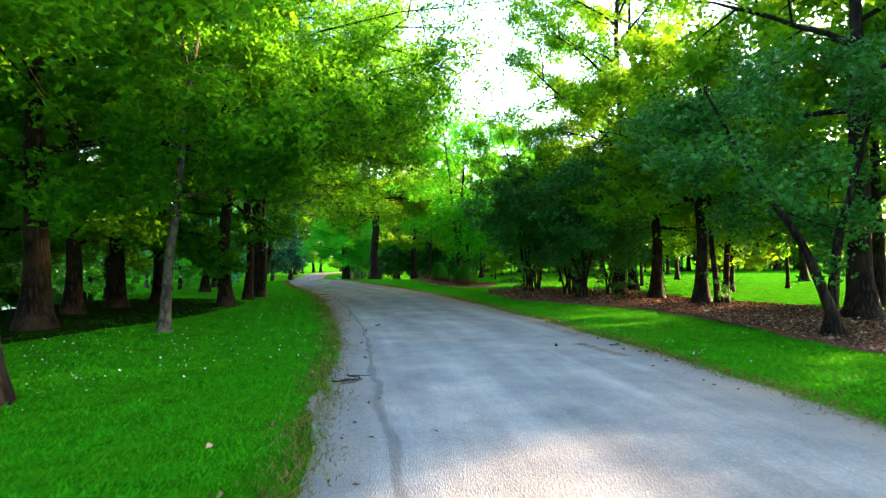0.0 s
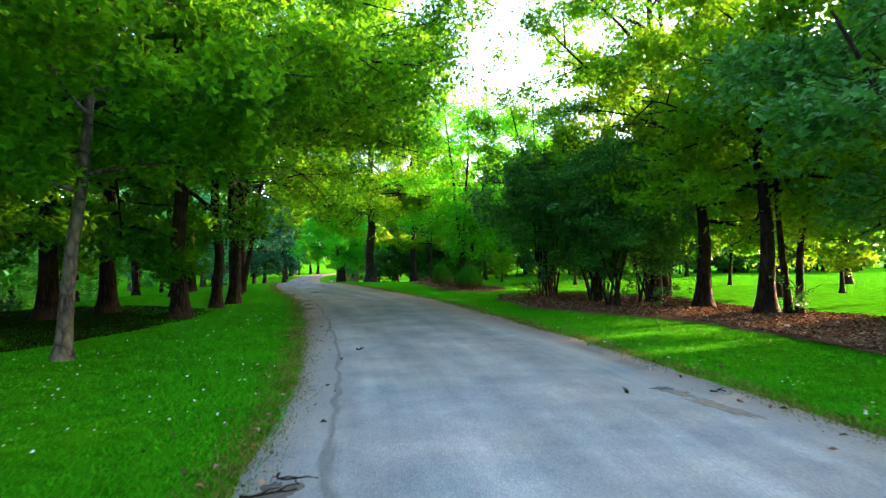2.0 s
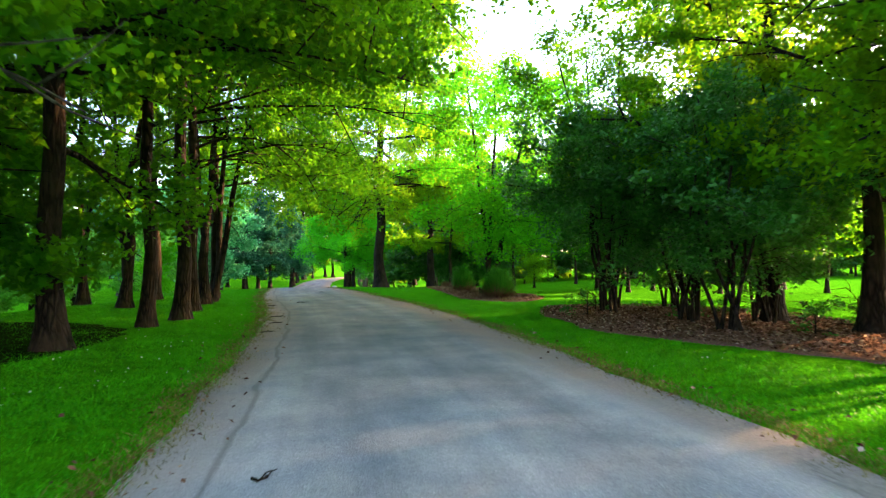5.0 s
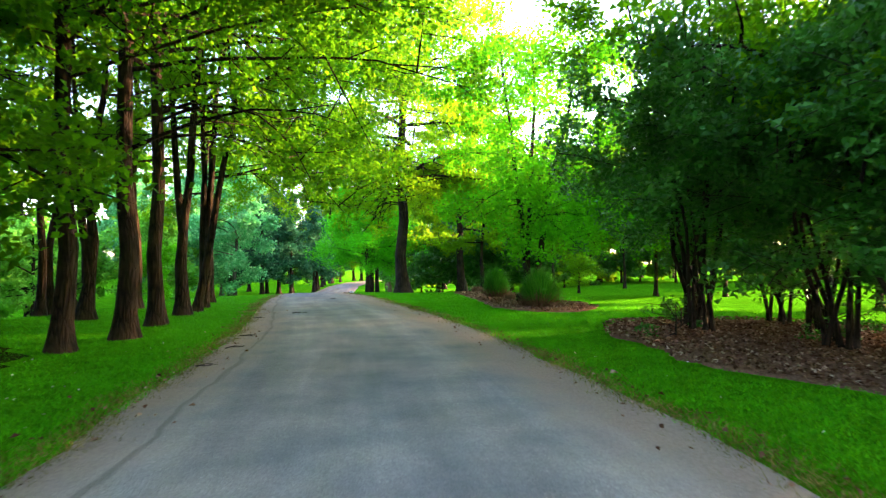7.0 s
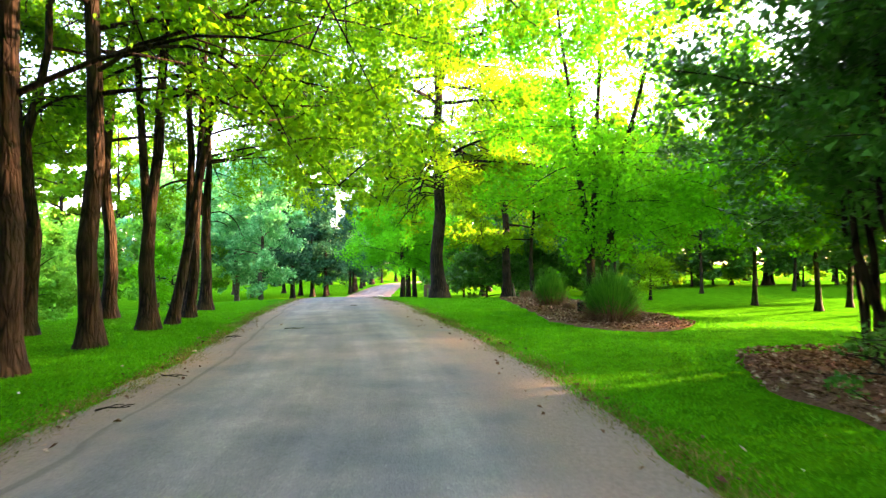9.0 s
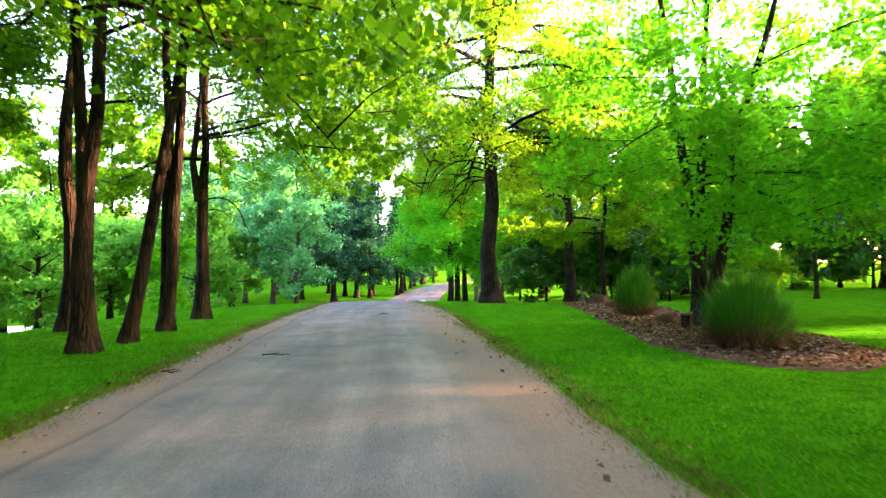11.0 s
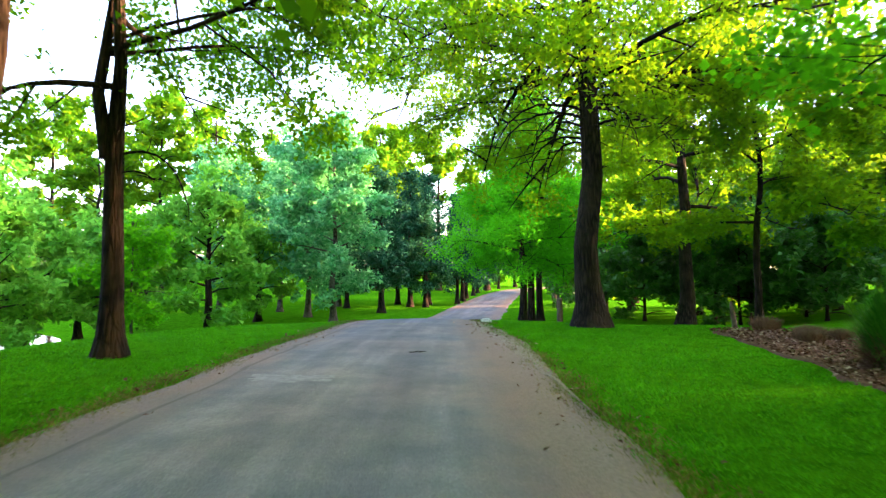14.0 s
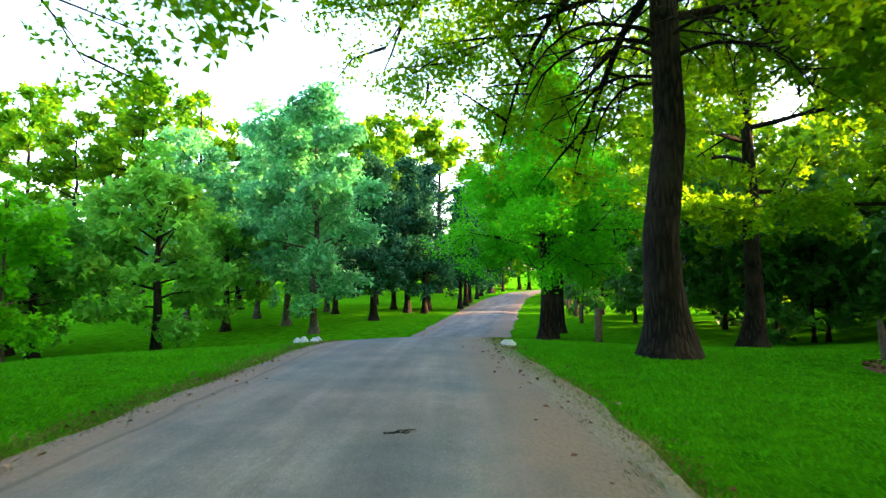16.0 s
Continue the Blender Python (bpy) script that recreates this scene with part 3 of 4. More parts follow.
            if not dead:
                m = max(2, int(l2 * 6))
                f = rng.uniform(0.15, 1.05, m) * 4
                centres.append(np.stack([np.interp(f, np.arange(5), w[:, c]) for c in range(3)], 1))
        if not dead:
            m = max(2, int(L * 2))
            f = rng.uniform(0.5, 1.0, m) * n
            centres.append(np.stack([np.interp(f, np.arange(n + 1), q[:, c]) for c in range(3)], 1))
        if not simple:
            obj("limb", lb.mesh("limb"), bark, root)
    if simple:
        obj("limb", lb.mesh("limb"), bark, root)
    c = np.concatenate(centres)
    if tri:
        leaves, leaf_size, per = int(leaves * 1.75), leaf_size * 0.84, per * 2
    want = max(1, leaves // per)
    knot = c[rng.integers(0, len(c), want // 8 + 1)] + rng.normal(0, 0.12, (want // 8 + 1, 3))
    c = np.repeat(knot, 8, 0)[:want] + rng.normal(0, 1, (want, 3)) * np.array([0.19, 0.19, 0.15]) * (spread_r / 5 + 0.3)
    m = int(want * core)
    if m:
        pts, rr, H = trunks[0]
        hh = rng.uniform(base * 1.05, H, m)
        az = rng.uniform(0, 6.283, m)
        out = rng.uniform(0.25, 1.5, m) * (1.1 - hh / H * 0.6)
        c[:m] = np.stack([np.interp(hh, pts[:, 2], pts[:, 0]) + out * np.cos(az), np.interp(hh, pts[:, 2], pts[:, 1]) + out * np.sin(az), hh], 1)
    obj("crown", leaf_mesh("crown", c, rng, per, leaf_size, sigma, long=long, tri=tri), leaf_mat, root)
    return root


def place(src, x, y, turn, size):
    """A copy of a tree at another spot, turned and scaled."""
    c = copy_thing(src, pose(x, y, float(land(x, y)) - 0.03, 0, 0, turn))
    c.scale = (size, size, size * random.uniform(0.92, 1.1))
    return c


ROW = "trees along the west side of the road"
MAPLE = dict(leaf_mat=LEAF_MAPLE, bark=BARK, shape="broad", group=ROW)
DARK_TRUNK = "broadleaf tree with dark brown bark and dense green leaves"


def maple(x, y, h, r, base, R, n, seed, label=DARK_TRUNK, leaf=0.15, **kw):
    a = dict(MAPLE)
    a.update(kw)
    return tree("maple_tree", label, "tree", x, y, h, r, base, R, n, leaf, seed=seed, **a)


maple(-4.98, 6.6, 13, 0.19, 3.6, 4.6, 16000, 11, "broadleaf tree with rough grey bark at the lawn's edge", bark=BARK)
maple(-6.02, 13.2, 9.5, 0.105, 2.2, 3.8, 22000, 12, "slender young tree with pale grey leaning trunk", bark=BARK_PALE, lean=(0.9, 0.3), toward=(0.2, -0.1))
maple(-8.85, 13.3, 14, 0.27, 2.0, 5.4, 34000, 13, toward=(0.1, 0))
maple(-10.4, 17.2, 13, 0.21, 1.8, 4.8, 18000, 14, leaf=0.2, sag=0.05)
maple(-10.7, 20.1, 14, 0.24, 1.8, 5.0, 18000, 15, leaf=0.2, sag=0.05)
maple(-10.3, 22.3, 14, 0.23, 1.9, 4.8, 16000, 16, leaf=0.2, sag=0.05)
maple(-7.05, 19.9, 17.5, 0.20, 3.3, 5.6, 54000, 17, leaf=0.125, tri=False, toward=(0.4, -0.35), limbs=20,
      boughs=[(4.6, 14, 6.4, 0.02, 1), (5.0, -18, 6.2, 0.02, 1), (5.4, 34, 6.6, 0.015, 1), (5.8, 0, 7.2, 0.012, 1), (4.2, -60, 5.0, 0.02, 1), (6.4, 20, 7.2, 0.01, 1)])
maple(-7.7, 24.2, 18.5, 0.16, 5.6, 6.6, 46000, 18, toward=(0.6, 0), limbs=24, sag=0.006, leaf=0.115, tri=False,
      boughs=[(4.8, 8, 7.0, 0.012, 1), (5.4, -22, 7.4, 0.012, 1), (5.9, 30, 7.4, 0.01, 1), (6.4, -5, 8.0, 0.008, 1), (5.6, -50, 6.0, 0.012, 1)])
maple(-7.8, 26.2, 18.5, 0.19, 6.0, 6.6, 44000, 19, leaf=0.115, tri=False, boughs=[(3.9, 12, 4.8, 0.03), (5.6, 12, 7.4, 0.012, 1), (6.2, -14, 8.0, 0.008, 1), (6.5, 38, 7.4, 0.01, 1)], toward=(0.65, -0.05), sag=0.006, limbs=24)
maple(-8.75, 29.0, 18, 0.18, 6.2, 6.2, 26000, 20, tri=False, leaf=0.13, boughs=[(5.4, 6, 7.0, 0.012, 1), (6.0, 30, 7.2, 0.01, 1), (4.8, 18, 5.4, 0.055, 1), (5.2, -12, 5.2, 0.05, 1), (5.6, 45, 5.6, 0.05, 1)], toward=(0.6, 0), sag=0.006, limbs=22)
maple(-9.6, 31.9, 15, 0.18, 5.6, 5.0, 17000, 21, leaf=0.135, label="broadleaf tree whose dark trunk forks low", fork=(2.6, 1.1), toward=(0.25, 0), boughs=[(5.4, 10, 5.6, 0.04, 1), (6.0, 35, 5.6, 0.03, 1)])
maple(-9.75, 33.05, 13, 0.125, 6.0, 4.0, 11000, 22, leaf=0.13, label="thin leaning tree with a dark trunk", lean=(2.2, 0.8), toward=(0.2, 0))
maple(-10.5, 35.05, 14, 0.135, 5.8, 4.6, 15000, 23, leaf=0.13, label="broadleaf tree with twin sunlit stems", stems=[(0.9, 0.3, 1.0), (0.1, -0.1, 0.9)], toward=(0.35, 0), boughs=[(5.4, 12, 5.8, 0.04, 1), (5.9, -12, 5.8, 0.035, 1), (6.4, 40, 5.6, 0.03, 1)])
maple(-11.8, 38.1, 13, 0.18, 4.2, 5.2, 25000, 24, leaf=0.125, boughs=[(3.3, 20, 1.6, 0.09), (3.7, 30, 0.7, 0.0), (3.0, 5, 0.8, 0.05), (5.2, 10, 5.6, 0.035, 1), (6.0, -15, 4.6, 0.02, 1), (5.0, 42, 4.8, 0.035, 1)], label="broadleaf tree with a dark upright trunk that forks high", fork=(4.0, 0.45), toward=(0.3, 0.12), sag=0.03)
maple(-12.05, 31.0, 12, 0.19, 4.2, 3.8, 7000, 25, "broadleaf tree forked close above the ground", fork=(1.2, 0.9))
maple(-14.4, 32.2, 11, 0.13, 4.0, 3.2, 5000, 26)
maple(-12.9, 34.8, 13, 0.19, 5.0, 3.6, 6000, 27)
maple(-16.0, 29.6, 12, 0.22, 3.6, 4.0, 8000, 28)
maple(-15.1, 33.6, 12, 0.14, 4.4, 3.4, 5000, 29)
maple(-15.5, 23.5, 13, 0.2, 1.7, 4.6, 11000, 30, leaf=0.2)
maple(-15.0, 17.5, 13, 0.2, 1.7, 4.6, 11000, 31, leaf=0.2)
maple(-13.5, 11.0, 13, 0.22, 2.4, 4.8, 11000, 32, leaf=0.2)

# east side
EAST = "trees along the east side of the road"
tree("oak_tree", "tall oak with a thick dark straight trunk and drooping dead twigs", "tree", -5.1, 46.2, 20, 0.31, 6.4, 6.6, 112000, 0.125, LEAF_OAK, BARK_DARK, 41,
     limbs=44, rise=(-6, 46), sag=0.030, group=EAST, bare=8, inner=0.22, subs=10, core=0.05,
     boughs=[(6.0, 0, 6.6, 0.032, 1), (6.2, -38, 6.0, 0.034, 1), (5.7, 28, 6.6, 0.034, 1), (6.3, 62, 6.4, 0.03, 1), (5.9, 100, 6.0, 0.03, 1), (6.4, 150, 6.0, 0.026, 1), (6.6, 188, 6.2, 0.024, 1), (7.6, 208, 5.4, 0.034, 1), (8.2, 158, 6.2, 0.034, 1), (7.4, 138, 6.4, 0.034, 1),
             (5.2, 185, 3.2, 0.07), (4.7, 160, 2.6, 0.09), (5.4, 212, 3.2, 0.075), (4.9, 236, 2.6, 0.09), (5.0, -15, 2.8, 0.08), (4.6, 130, 2.4, 0.09), (5.6, 255, 2.6, 0.08), (5.3, -50, 2.6, 0.09)])
tree("oak_tree", "broadleaf tree with a dark trunk over brown mulch", "tree", 8.05, 19.15, 8.2, 0.2, 2.6, 3.9, 17000, 0.15, LEAF_OAK, BARK_DARK, 42, group=EAST, rise=(0, 50),
     boughs=[(3.0, 20, 4.4, 0.03, 1), (3.2, -25, 4.2, 0.03, 1), (3.1, 65, 4.0, 0.03, 1), (3.4, -70, 4.0, 0.03, 1), (3.3, 150, 3.6, 0.03, 1)])
tree("oak_tree", "broadleaf tree with a dark trunk over brown mulch", "tree", 7.5, 21.6, 8.0, 0.21, 2.6, 3.8, 15000, 0.15, LEAF_OAK, BARK_DARK, 43, group=EAST,
     boughs=[(3.0, 0, 4.2, 0.03, 1), (3.2, 45, 4.2, 0.03, 1), (3.1, -45, 4.0, 0.03, 1), (3.4, 110, 3.8, 0.03, 1)])
tree("oak_tree", "broadleaf tree with a dark trunk over brown mulch", "tree", 7.1, 24.5, 17, 0.2, 3.6, 5.0, 25000, 0.15, LEAF_MAPLE, BARK_DARK, 44, group=EAST, toward=(-0.22, 0), limbs=26, rise=(15, 62))
tree("oak_tree", "broadleaf tree with a dark trunk on the lawn", "tree", 8.8, 28.4, 16, 0.2, 3.4, 4.8, 16000, 0.17, LEAF_OAK, BARK_DARK, 45, group=EAST)
tree("oak_tree", "broadleaf tree with a thick dark trunk over brown mulch", "tree", 9.7, 14.2, 12, 0.27, 2.6, 4.6, 14000, 0.16, LEAF_OAK, BARK_DARK, 46, group=EAST)
tree("small_tree", "small leaning tree with thin dark forked stems", "tree", 7.15, 11.0, 5.2, 0.10, 2.2, 2.7, 8500, 0.13, LEAF_DARK, BARK_DARK, 47, group=EAST,
     stems=[(-2.2, 0.6, 0.9), (0.9, 0.3, 1.0)], limbs=14, rise=(-5, 40), toward=(0.1, 0.35))
tree("small_tree", "small forked tree with thin stems over mulch", "tree", 8.55, 18.6, 6.5, 0.09, 2.4, 2.4, 7000, 0.14, LEAF_OAK, BARK_DARK, 48, group=EAST,
     stems=[(0.8, 0.2, 1.0), (-0.5, 0.5, 0.9)], limbs=12)
tree("birch_tree", "many-stemmed light green birch in a mulch bed", "tree", 1.1, 37.8, 10.4, 0.13, 2.5, 4.7, 44000, 0.125, LEAF_BIRCH, BARK_DARK, 49, group=EAST, tri=False,
     stems=[(-1.1, 0.4, 1.0), (0.4, 0.8, 1.0), (2.0, -0.4, 0.92)], limbs=34, rise=(0, 45), sag=0.034, toward=(0.15, -0.15), inner=0.12, shape="oval",
     boughs=[(3.2, -20, 4.8, 0.03, 1), (3.3, 15, 5.0, 0.03, 1), (3.7, 45, 4.6, 0.03, 1), (3.4, 0, 4.6, 0.04, 1), (3.8, 185, 3.8, 0.04, 1)])
for k, (x, y, h, R) in enumerate([(-9.15, 56.2, 9.6, 5.0), (-9.3, 58.6, 11.5, 4.2), (-9.5, 61.6, 13.0, 4.6)]):
    tree("cypress_tree", "bright green feathery bald cypress beside the road", "tree", x, y, h, 0.17, 2.5, R * 0.88, 30000 - 8000 * k, 0.16, LEAF_CYPRESS, BARK_DARK, 60 + k, "cone",
         limbs=30, rise=(3, 18), sag=0.014, group="cypress row", long=2.8, per=9, sigma=0.17, inner=0.05)
tree("oak_tree", "dark-trunked tree before the evergreen thicket", "tree", -2.72, 56.5, 13, 0.3, 3.4, 5.5, 16000, 0.2, LEAF_OAK, BARK_DARK, 64, group=EAST)
tree("oak_tree", "thin-stemmed tree at the end of the mulch bed", "tree", -1.0, 49.3, 10, 0.10, 2.6, 3.8, 11000, 0.17, LEAF_OAK, BARK_DARK, 65, group=EAST)

# dark shrub grove over the mulch
for k, (x, y, h, R) in enumerate([(3.7, 26.2, 5.4, 2.0), (4.3, 28.4, 5.6, 2.0), (4.9, 23.8, 5.0, 1.9), (5.7, 26.0, 5.6, 2.2), (5.0, 21.9, 4.4, 1.7), (6.0, 28.3, 6.0, 2.2), (6.6, 23.9, 5.6, 2.0)]):
    a = k * 1.3
    h *= 1.08
    tree("evergreen_shrub", "tall dark evergreen shrub with many thin stems", "shrub", x, y, h, 0.029, 1.7 if k < 2 else 1.1, R, 9000, 0.12, LEAF_DARK, BARK_DARK, 70 + k, "oval",
         limbs=26, rise=(5, 60), sag=0.03, group="dark shrub grove", subs=6, bend=0.6, toward=(0.25 * math.cos(a), 0.25 * math.sin(a)),
         stems=[(0.9 * math.cos(a + j * 0.9), 0.9 * math.sin(a + j * 0.9), 0.78 + 0.035 * j) for j in range(7)],
         boughs=[(2.6, 195, 2.9, 0.01, 1), (3.2, 160, 3.0, 0.0, 1), (3.6, 215, 3.2, 0.0, 1)] if k in (0, 2) else [])
    if k == 0:
        tree("evergreen_shrub", "tall lacy shrub arching over the lawn's edge", "shrub", 3.9, 27.3, 8.2, 0.04, 4.2, 2.5, 5000, 0.12, LEAF_MAPLE, BARK_DARK, 79, "oval",
             limbs=18, rise=(10, 55), group="dark shrub grove", subs=6, bend=0.5, stems=[(-1.3, 0.3, 1.0), (-0.4, 0.6, 0.95), (0.5, -0.2, 0.9)])

# young lawn trees; the eighth and last two are added to block sun
for k, (x, y, h, R, b) in enumerate([(6.4, 40.4, 5.6, 2.3, 2.0), (7.2, 37.6, 5.4, 2.3, 1.9), (8.9, 39.6, 5.8, 2.5, 2.0), (12.8, 27.3, 7.5, 2.8, 2.0), (15.9, 28.3, 5.0, 1.9, 1.6),
                                     (15.0, 36.0, 6.0, 2.2, 1.7), (10.8, 36.5, 9.5, 3.6, 2.2), (10.5, 32.4, 9.5, 3.8, 2.2), (7.3, 51.0, 10.9, 4.6, 2.3), (12.5, 53.5, 8.5, 4.4, 2.4), (3.2, 50.8, 7.4, 4.2, 2.0)]):
    tree("young_tree", "young tree with a thin trunk on the sunlit lawn", "tree", x, y, h, 0.075 if h < 11 and k != 3 else 0.12, b, R, 9000 if h < 11 else 17000, 0.2 if h < 11 else 0.27, LEAF_MAPLE, BARK_DARK, 90 + k, "oval",
         limbs=14, group="young lawn trees", subs=5)
tree("small_tree", "low spreading ornamental tree on the sunlit lawn", "tree", 3.8, 44.6, 1.5, 0.05, 0.45, 0.8, 2500, 0.09, LEAF_MAPLE, BARK_DARK, 98, limbs=10, subs=4)

# thicket on the slope to the lake
for k, (x, y) in enumerate([(-17.5, 8.0), (-19.0, 14.0), (-19.5, 20.0), (-20.0, 26.0)]):
    tree("maple_tree", "dense leafy tree on the slope to the lake", "tree", x, y, 11, 0.18, 0.5, 4.6, 7000, 0.38, LEAF_DARK, BARK, 210 + k, group=ROW, simple=True, per=6, sigma=0.2)

# unseen trees added behind the start of the walk to dim the sky light
for k, (x, y) in enumerate([(-6.5, -1.0), (-9.0, -7.5), (-11.5, 4.5), (8.0, 1.0), (9.5, -6.0)]):
    tree("maple_tree", DARK_TRUNK, "tree", x, y, 14, 0.22, 3.2, 5.4, 6500, 0.42, LEAF_FAR, BARK, 190 + k, group=ROW if x < 0 else EAST, simple=True, per=6, sigma=0.2)

# trees added beside the lawn's south end, mostly out of view, to shade the road
for k, (x, y) in enumerate([(15.5, 15.0), (20.0, 19.2), (14.5, 8.5), (13.0, 18.4)]):
    tree("oak_tree", "added broad leafy tree that shades the road", "tree", x, y, 11, 0.2, 1.5, 4.6, 8500, 0.38, LEAF_FAR, BARK_DARK, 180 + k, group=EAST, simple=True, per=6, sigma=0.2)

# two more out of sight, added to keep low sun off the road
for k, (x, y) in enumerate([(22.0, 27.5), (21.5, 36.5)]):
    tree("oak_tree", "added broad leafy tree that shades the road", "tree", x, y, 10, 0.2, 4.2, 5.0, 8500, 0.38, LEAF_FAR, BARK_DARK, 184 + k, group=EAST, simple=True, per=6, sigma=0.2)

# full-grown trees added on the lawn's far side to keep sun off the road
for k, (x, y) in enumerate([(14.5, 46.5), (18.5, 50.5), (15.5, 40.6)]):
    tree("added_lawn_tree", "full-grown leafy tree added to shade the road", "tree", x, y, 8.4, 0.13, 3.0, 4.2, 9000, 0.27, LEAF_MAPLE, BARK_DARK, 220 + k, group="lawn trees", simple=True, per=6, sigma=0.2)

# ---- woods ----
WOODS = "woodland behind the lawn"
far_kind = [tree("woodland_tree", "tall broadleaf tree at the wood's edge", "tree", x, y, 12, 0.2, b, 4.4, 3600, 0.44, LEAF_FAR, BARK_DARK, 110 + k, limbs=18, subs=6, simple=True, group=WOODS, per=6, sigma=0.25)
            for k, (x, y, b) in enumerate([(24, 62, 1.6), (14, 62, 1.4), (4, 64, 1.2)])]
rw = random.Random(5)
for k in range(26):
    x = -2 + k * 2.7 + rw.uniform(-1, 1)
    y = 64 + rw.uniform(-3, 7) + 0.25 * max(0, x - 24)
    # taller at x 23 to 37, to block sun from the road
    place(far_kind[k % 3], x, y, rw.uniform(0, 360), rw.uniform(0.95, 1.1) if 23 < x < 37 else rw.uniform(0.5, 0.65) if x > 9 else rw.uniform(0.62, 0.85))
# more tall trees added here to keep sun off the road's bend
for k, x in enumerate((28.5, 31.5, 34.0, 36.5)):
    place(far_kind[k % 3], x, 62.5 + rw.uniform(0, 2), rw.uniform(0, 360), 1.0)
for k in range(8):
    x = -6 + k * 3.2 + rw.uniform(-0.6, 0.6)
    place(far_kind[k % 3], x, 70 + rw.uniform(0, 8), rw.uniform(0, 360), rw.uniform(0.7, 0.95))
dark_kind = [tree("thicket_shrub", "dense dark evergreen shrub of the thicket", "shrub", x, y, 4.2, 0.06, 0.25, 2.0, 2400, 0.32, LEAF_DARK, BARK_DARK, 120 + k, "oval", limbs=18, subs=5, simple=True,
                  group="evergreen thicket", per=6, sigma=0.18) for k, (x, y) in enumerate([(-0.5, 59.5), (2.5, 58.5)])]
for k in range(9):
    place(dark_kind[k % 2], -22.5 + rw.uniform(-1, 1), 7 + k * 3.0, rw.uniform(0, 360), rw.uniform(1.1, 1.4))
for k in range(7):
    place(dark_kind[k % 2], -19.8 + rw.uniform(-0.8, 0.8), 7.5 + k * 2.9, rw.uniform(0, 360), rw.uniform(1.0, 1.3))
for k in range(22):
    x = -1.5 + k * 2.1 + rw.uniform(-0.7, 0.7)
    place(dark_kind[k % 2], x, 60.5 + rw.uniform(-1.5, 2) + 0.25 * max(0, x - 24), rw.uniform(0, 360), rw.uniform(0.8, 1.25))

for k, (x, y) in enumerate([(-4.5, 63), (-6.8, 68), (-9.0, 74), (-11.0, 80), (-2.8, 66), (-12.5, 88), (-14.0, 97), (-15.0, 106)]):
    place(dark_kind[k % 2], x, y, rw.uniform(0, 360), rw.uniform(1.1, 1.5))
for k, (x, y) in enumerate([(-6.0, 82), (-9.5, 92), (-11.5, 103), (-13.5, 116), (-17.5, 124), (-22.0, 132), (-27.0, 128), (-32.0, 124)]):
    place(far_kind[k % 3], x, y, rw.uniform(0, 360), rw.uniform(0.95, 1.3))

# west of the far road, towards the lake
poplar = [tree("poplar_tree", "grey-green poplar below the crest near the lake", "tree", x, y, h, 0.16, 1.4, R, 8000, 0.28, LEAF_POPLAR, BARK_PALE, 130 + k, "oval", limbs=26, subs=6, simple=True,
               group="lakeside trees", per=6, sigma=0.2) for k, (x, y, h, R) in enumerate([(-19.5, 58.2, 10.4, 2.7), (-22.5, 60.5, 10.6, 2.9)])]
round_kind = [tree("lakeside_tree", "round dark green tree below the crest near the lake", "tree", x, y, h, 0.2, 1.4, R, 4200, 0.32, LEAF_LAKE, BARK_DARK, 140 + k, "oval", limbs=24, subs=6, simple=True,
                   group="lakeside trees", per=6, sigma=0.22) for k, (x, y, h, R) in enumerate([(-22.6, 52.6, 6.8, 2.8), (-27.0, 51.2, 5.6, 2.9)])]
pine = [tree("pine_tree", "dark blue-green pine on the far slope", "tree", x, y, h, 0.19, 1.8, 2.8, 4000, 0.37, LEAF_PINE, BARK_DARK, 150 + k, "cone", limbs=30, rise=(0, 35), subs=5, simple=True,
             group="pines beside the far road", long=2.6, per=7, sigma=0.22) for k, (x, y, h) in enumerate([(-20.2, 65.2, 9.0), (-21.2, 72.0, 10.0)])]
for k, (x, y) in enumerate([(-23.4, 74.6), (-20.8, 74.6), (-19.9, 71.8), (-19.1, 76.5), (-20.1, 80.8), (-21.5, 86), (-23.0, 93), (-25.0, 101), (-26.5, 110), (-27.0, 118), (-24.5, 68.5), (-27.5, 80.0)]):
    place(pine[k % 2], x, y, rw.uniform(0, 360), rw.uniform(0.75, 1.0))
for k, (x, y, s) in enumerate([(-24.0, 58.0, 0.8), (-31, 53, 0.95), (-30, 46, 0.8), (-29, 40, 0.75), (-27, 33, 0.8), (-26, 26, 1.0), (-25, 19, 1.1), (-24, 12, 1.1), (-26, 4, 1.1), (-36, 62, 1.1), (-33, 70, 1.2)]):
    place(round_kind[k % 2], x, y, rw.uniform(0, 360), s)
for k, (x, y, s) in enumerate([(-24.5, 44.5, 0.8), (-27.5, 47.8, 0.95), (-26.0, 40.5, 0.8), (-25.0, 36.5, 0.8), (-32.0, 43.5, 1.1), (-31.0, 36.0, 1.1), (-33.0, 50.0, 1.2)]):
    place(round_kind[k % 2], x, y, rw.uniform(0, 360), s)
for k, (x, y, s) in enumerate([(-26.5, 63.5, 0.95), (-30, 62, 0.9), (-26, 70, 1.0), (-31, 76, 1.1), (-36, 86, 1.2)]):
    place(poplar[k % 2], x, y, rw.uniform(0, 360), s)
tall = [tree("woodland_tree", "tall broadleaf tree with sunlit crown far beyond", "tree", x, y, 19, 0.3, 3.5, 6.0, 3400, 0.68, LEAF_FAR, BARK_DARK, 160 + k, limbs=22, subs=6, simple=True, group="far tall trees",
             per=6, sigma=0.35) for k, (x, y) in enumerate([(-48, 92), (-38, 100)])]
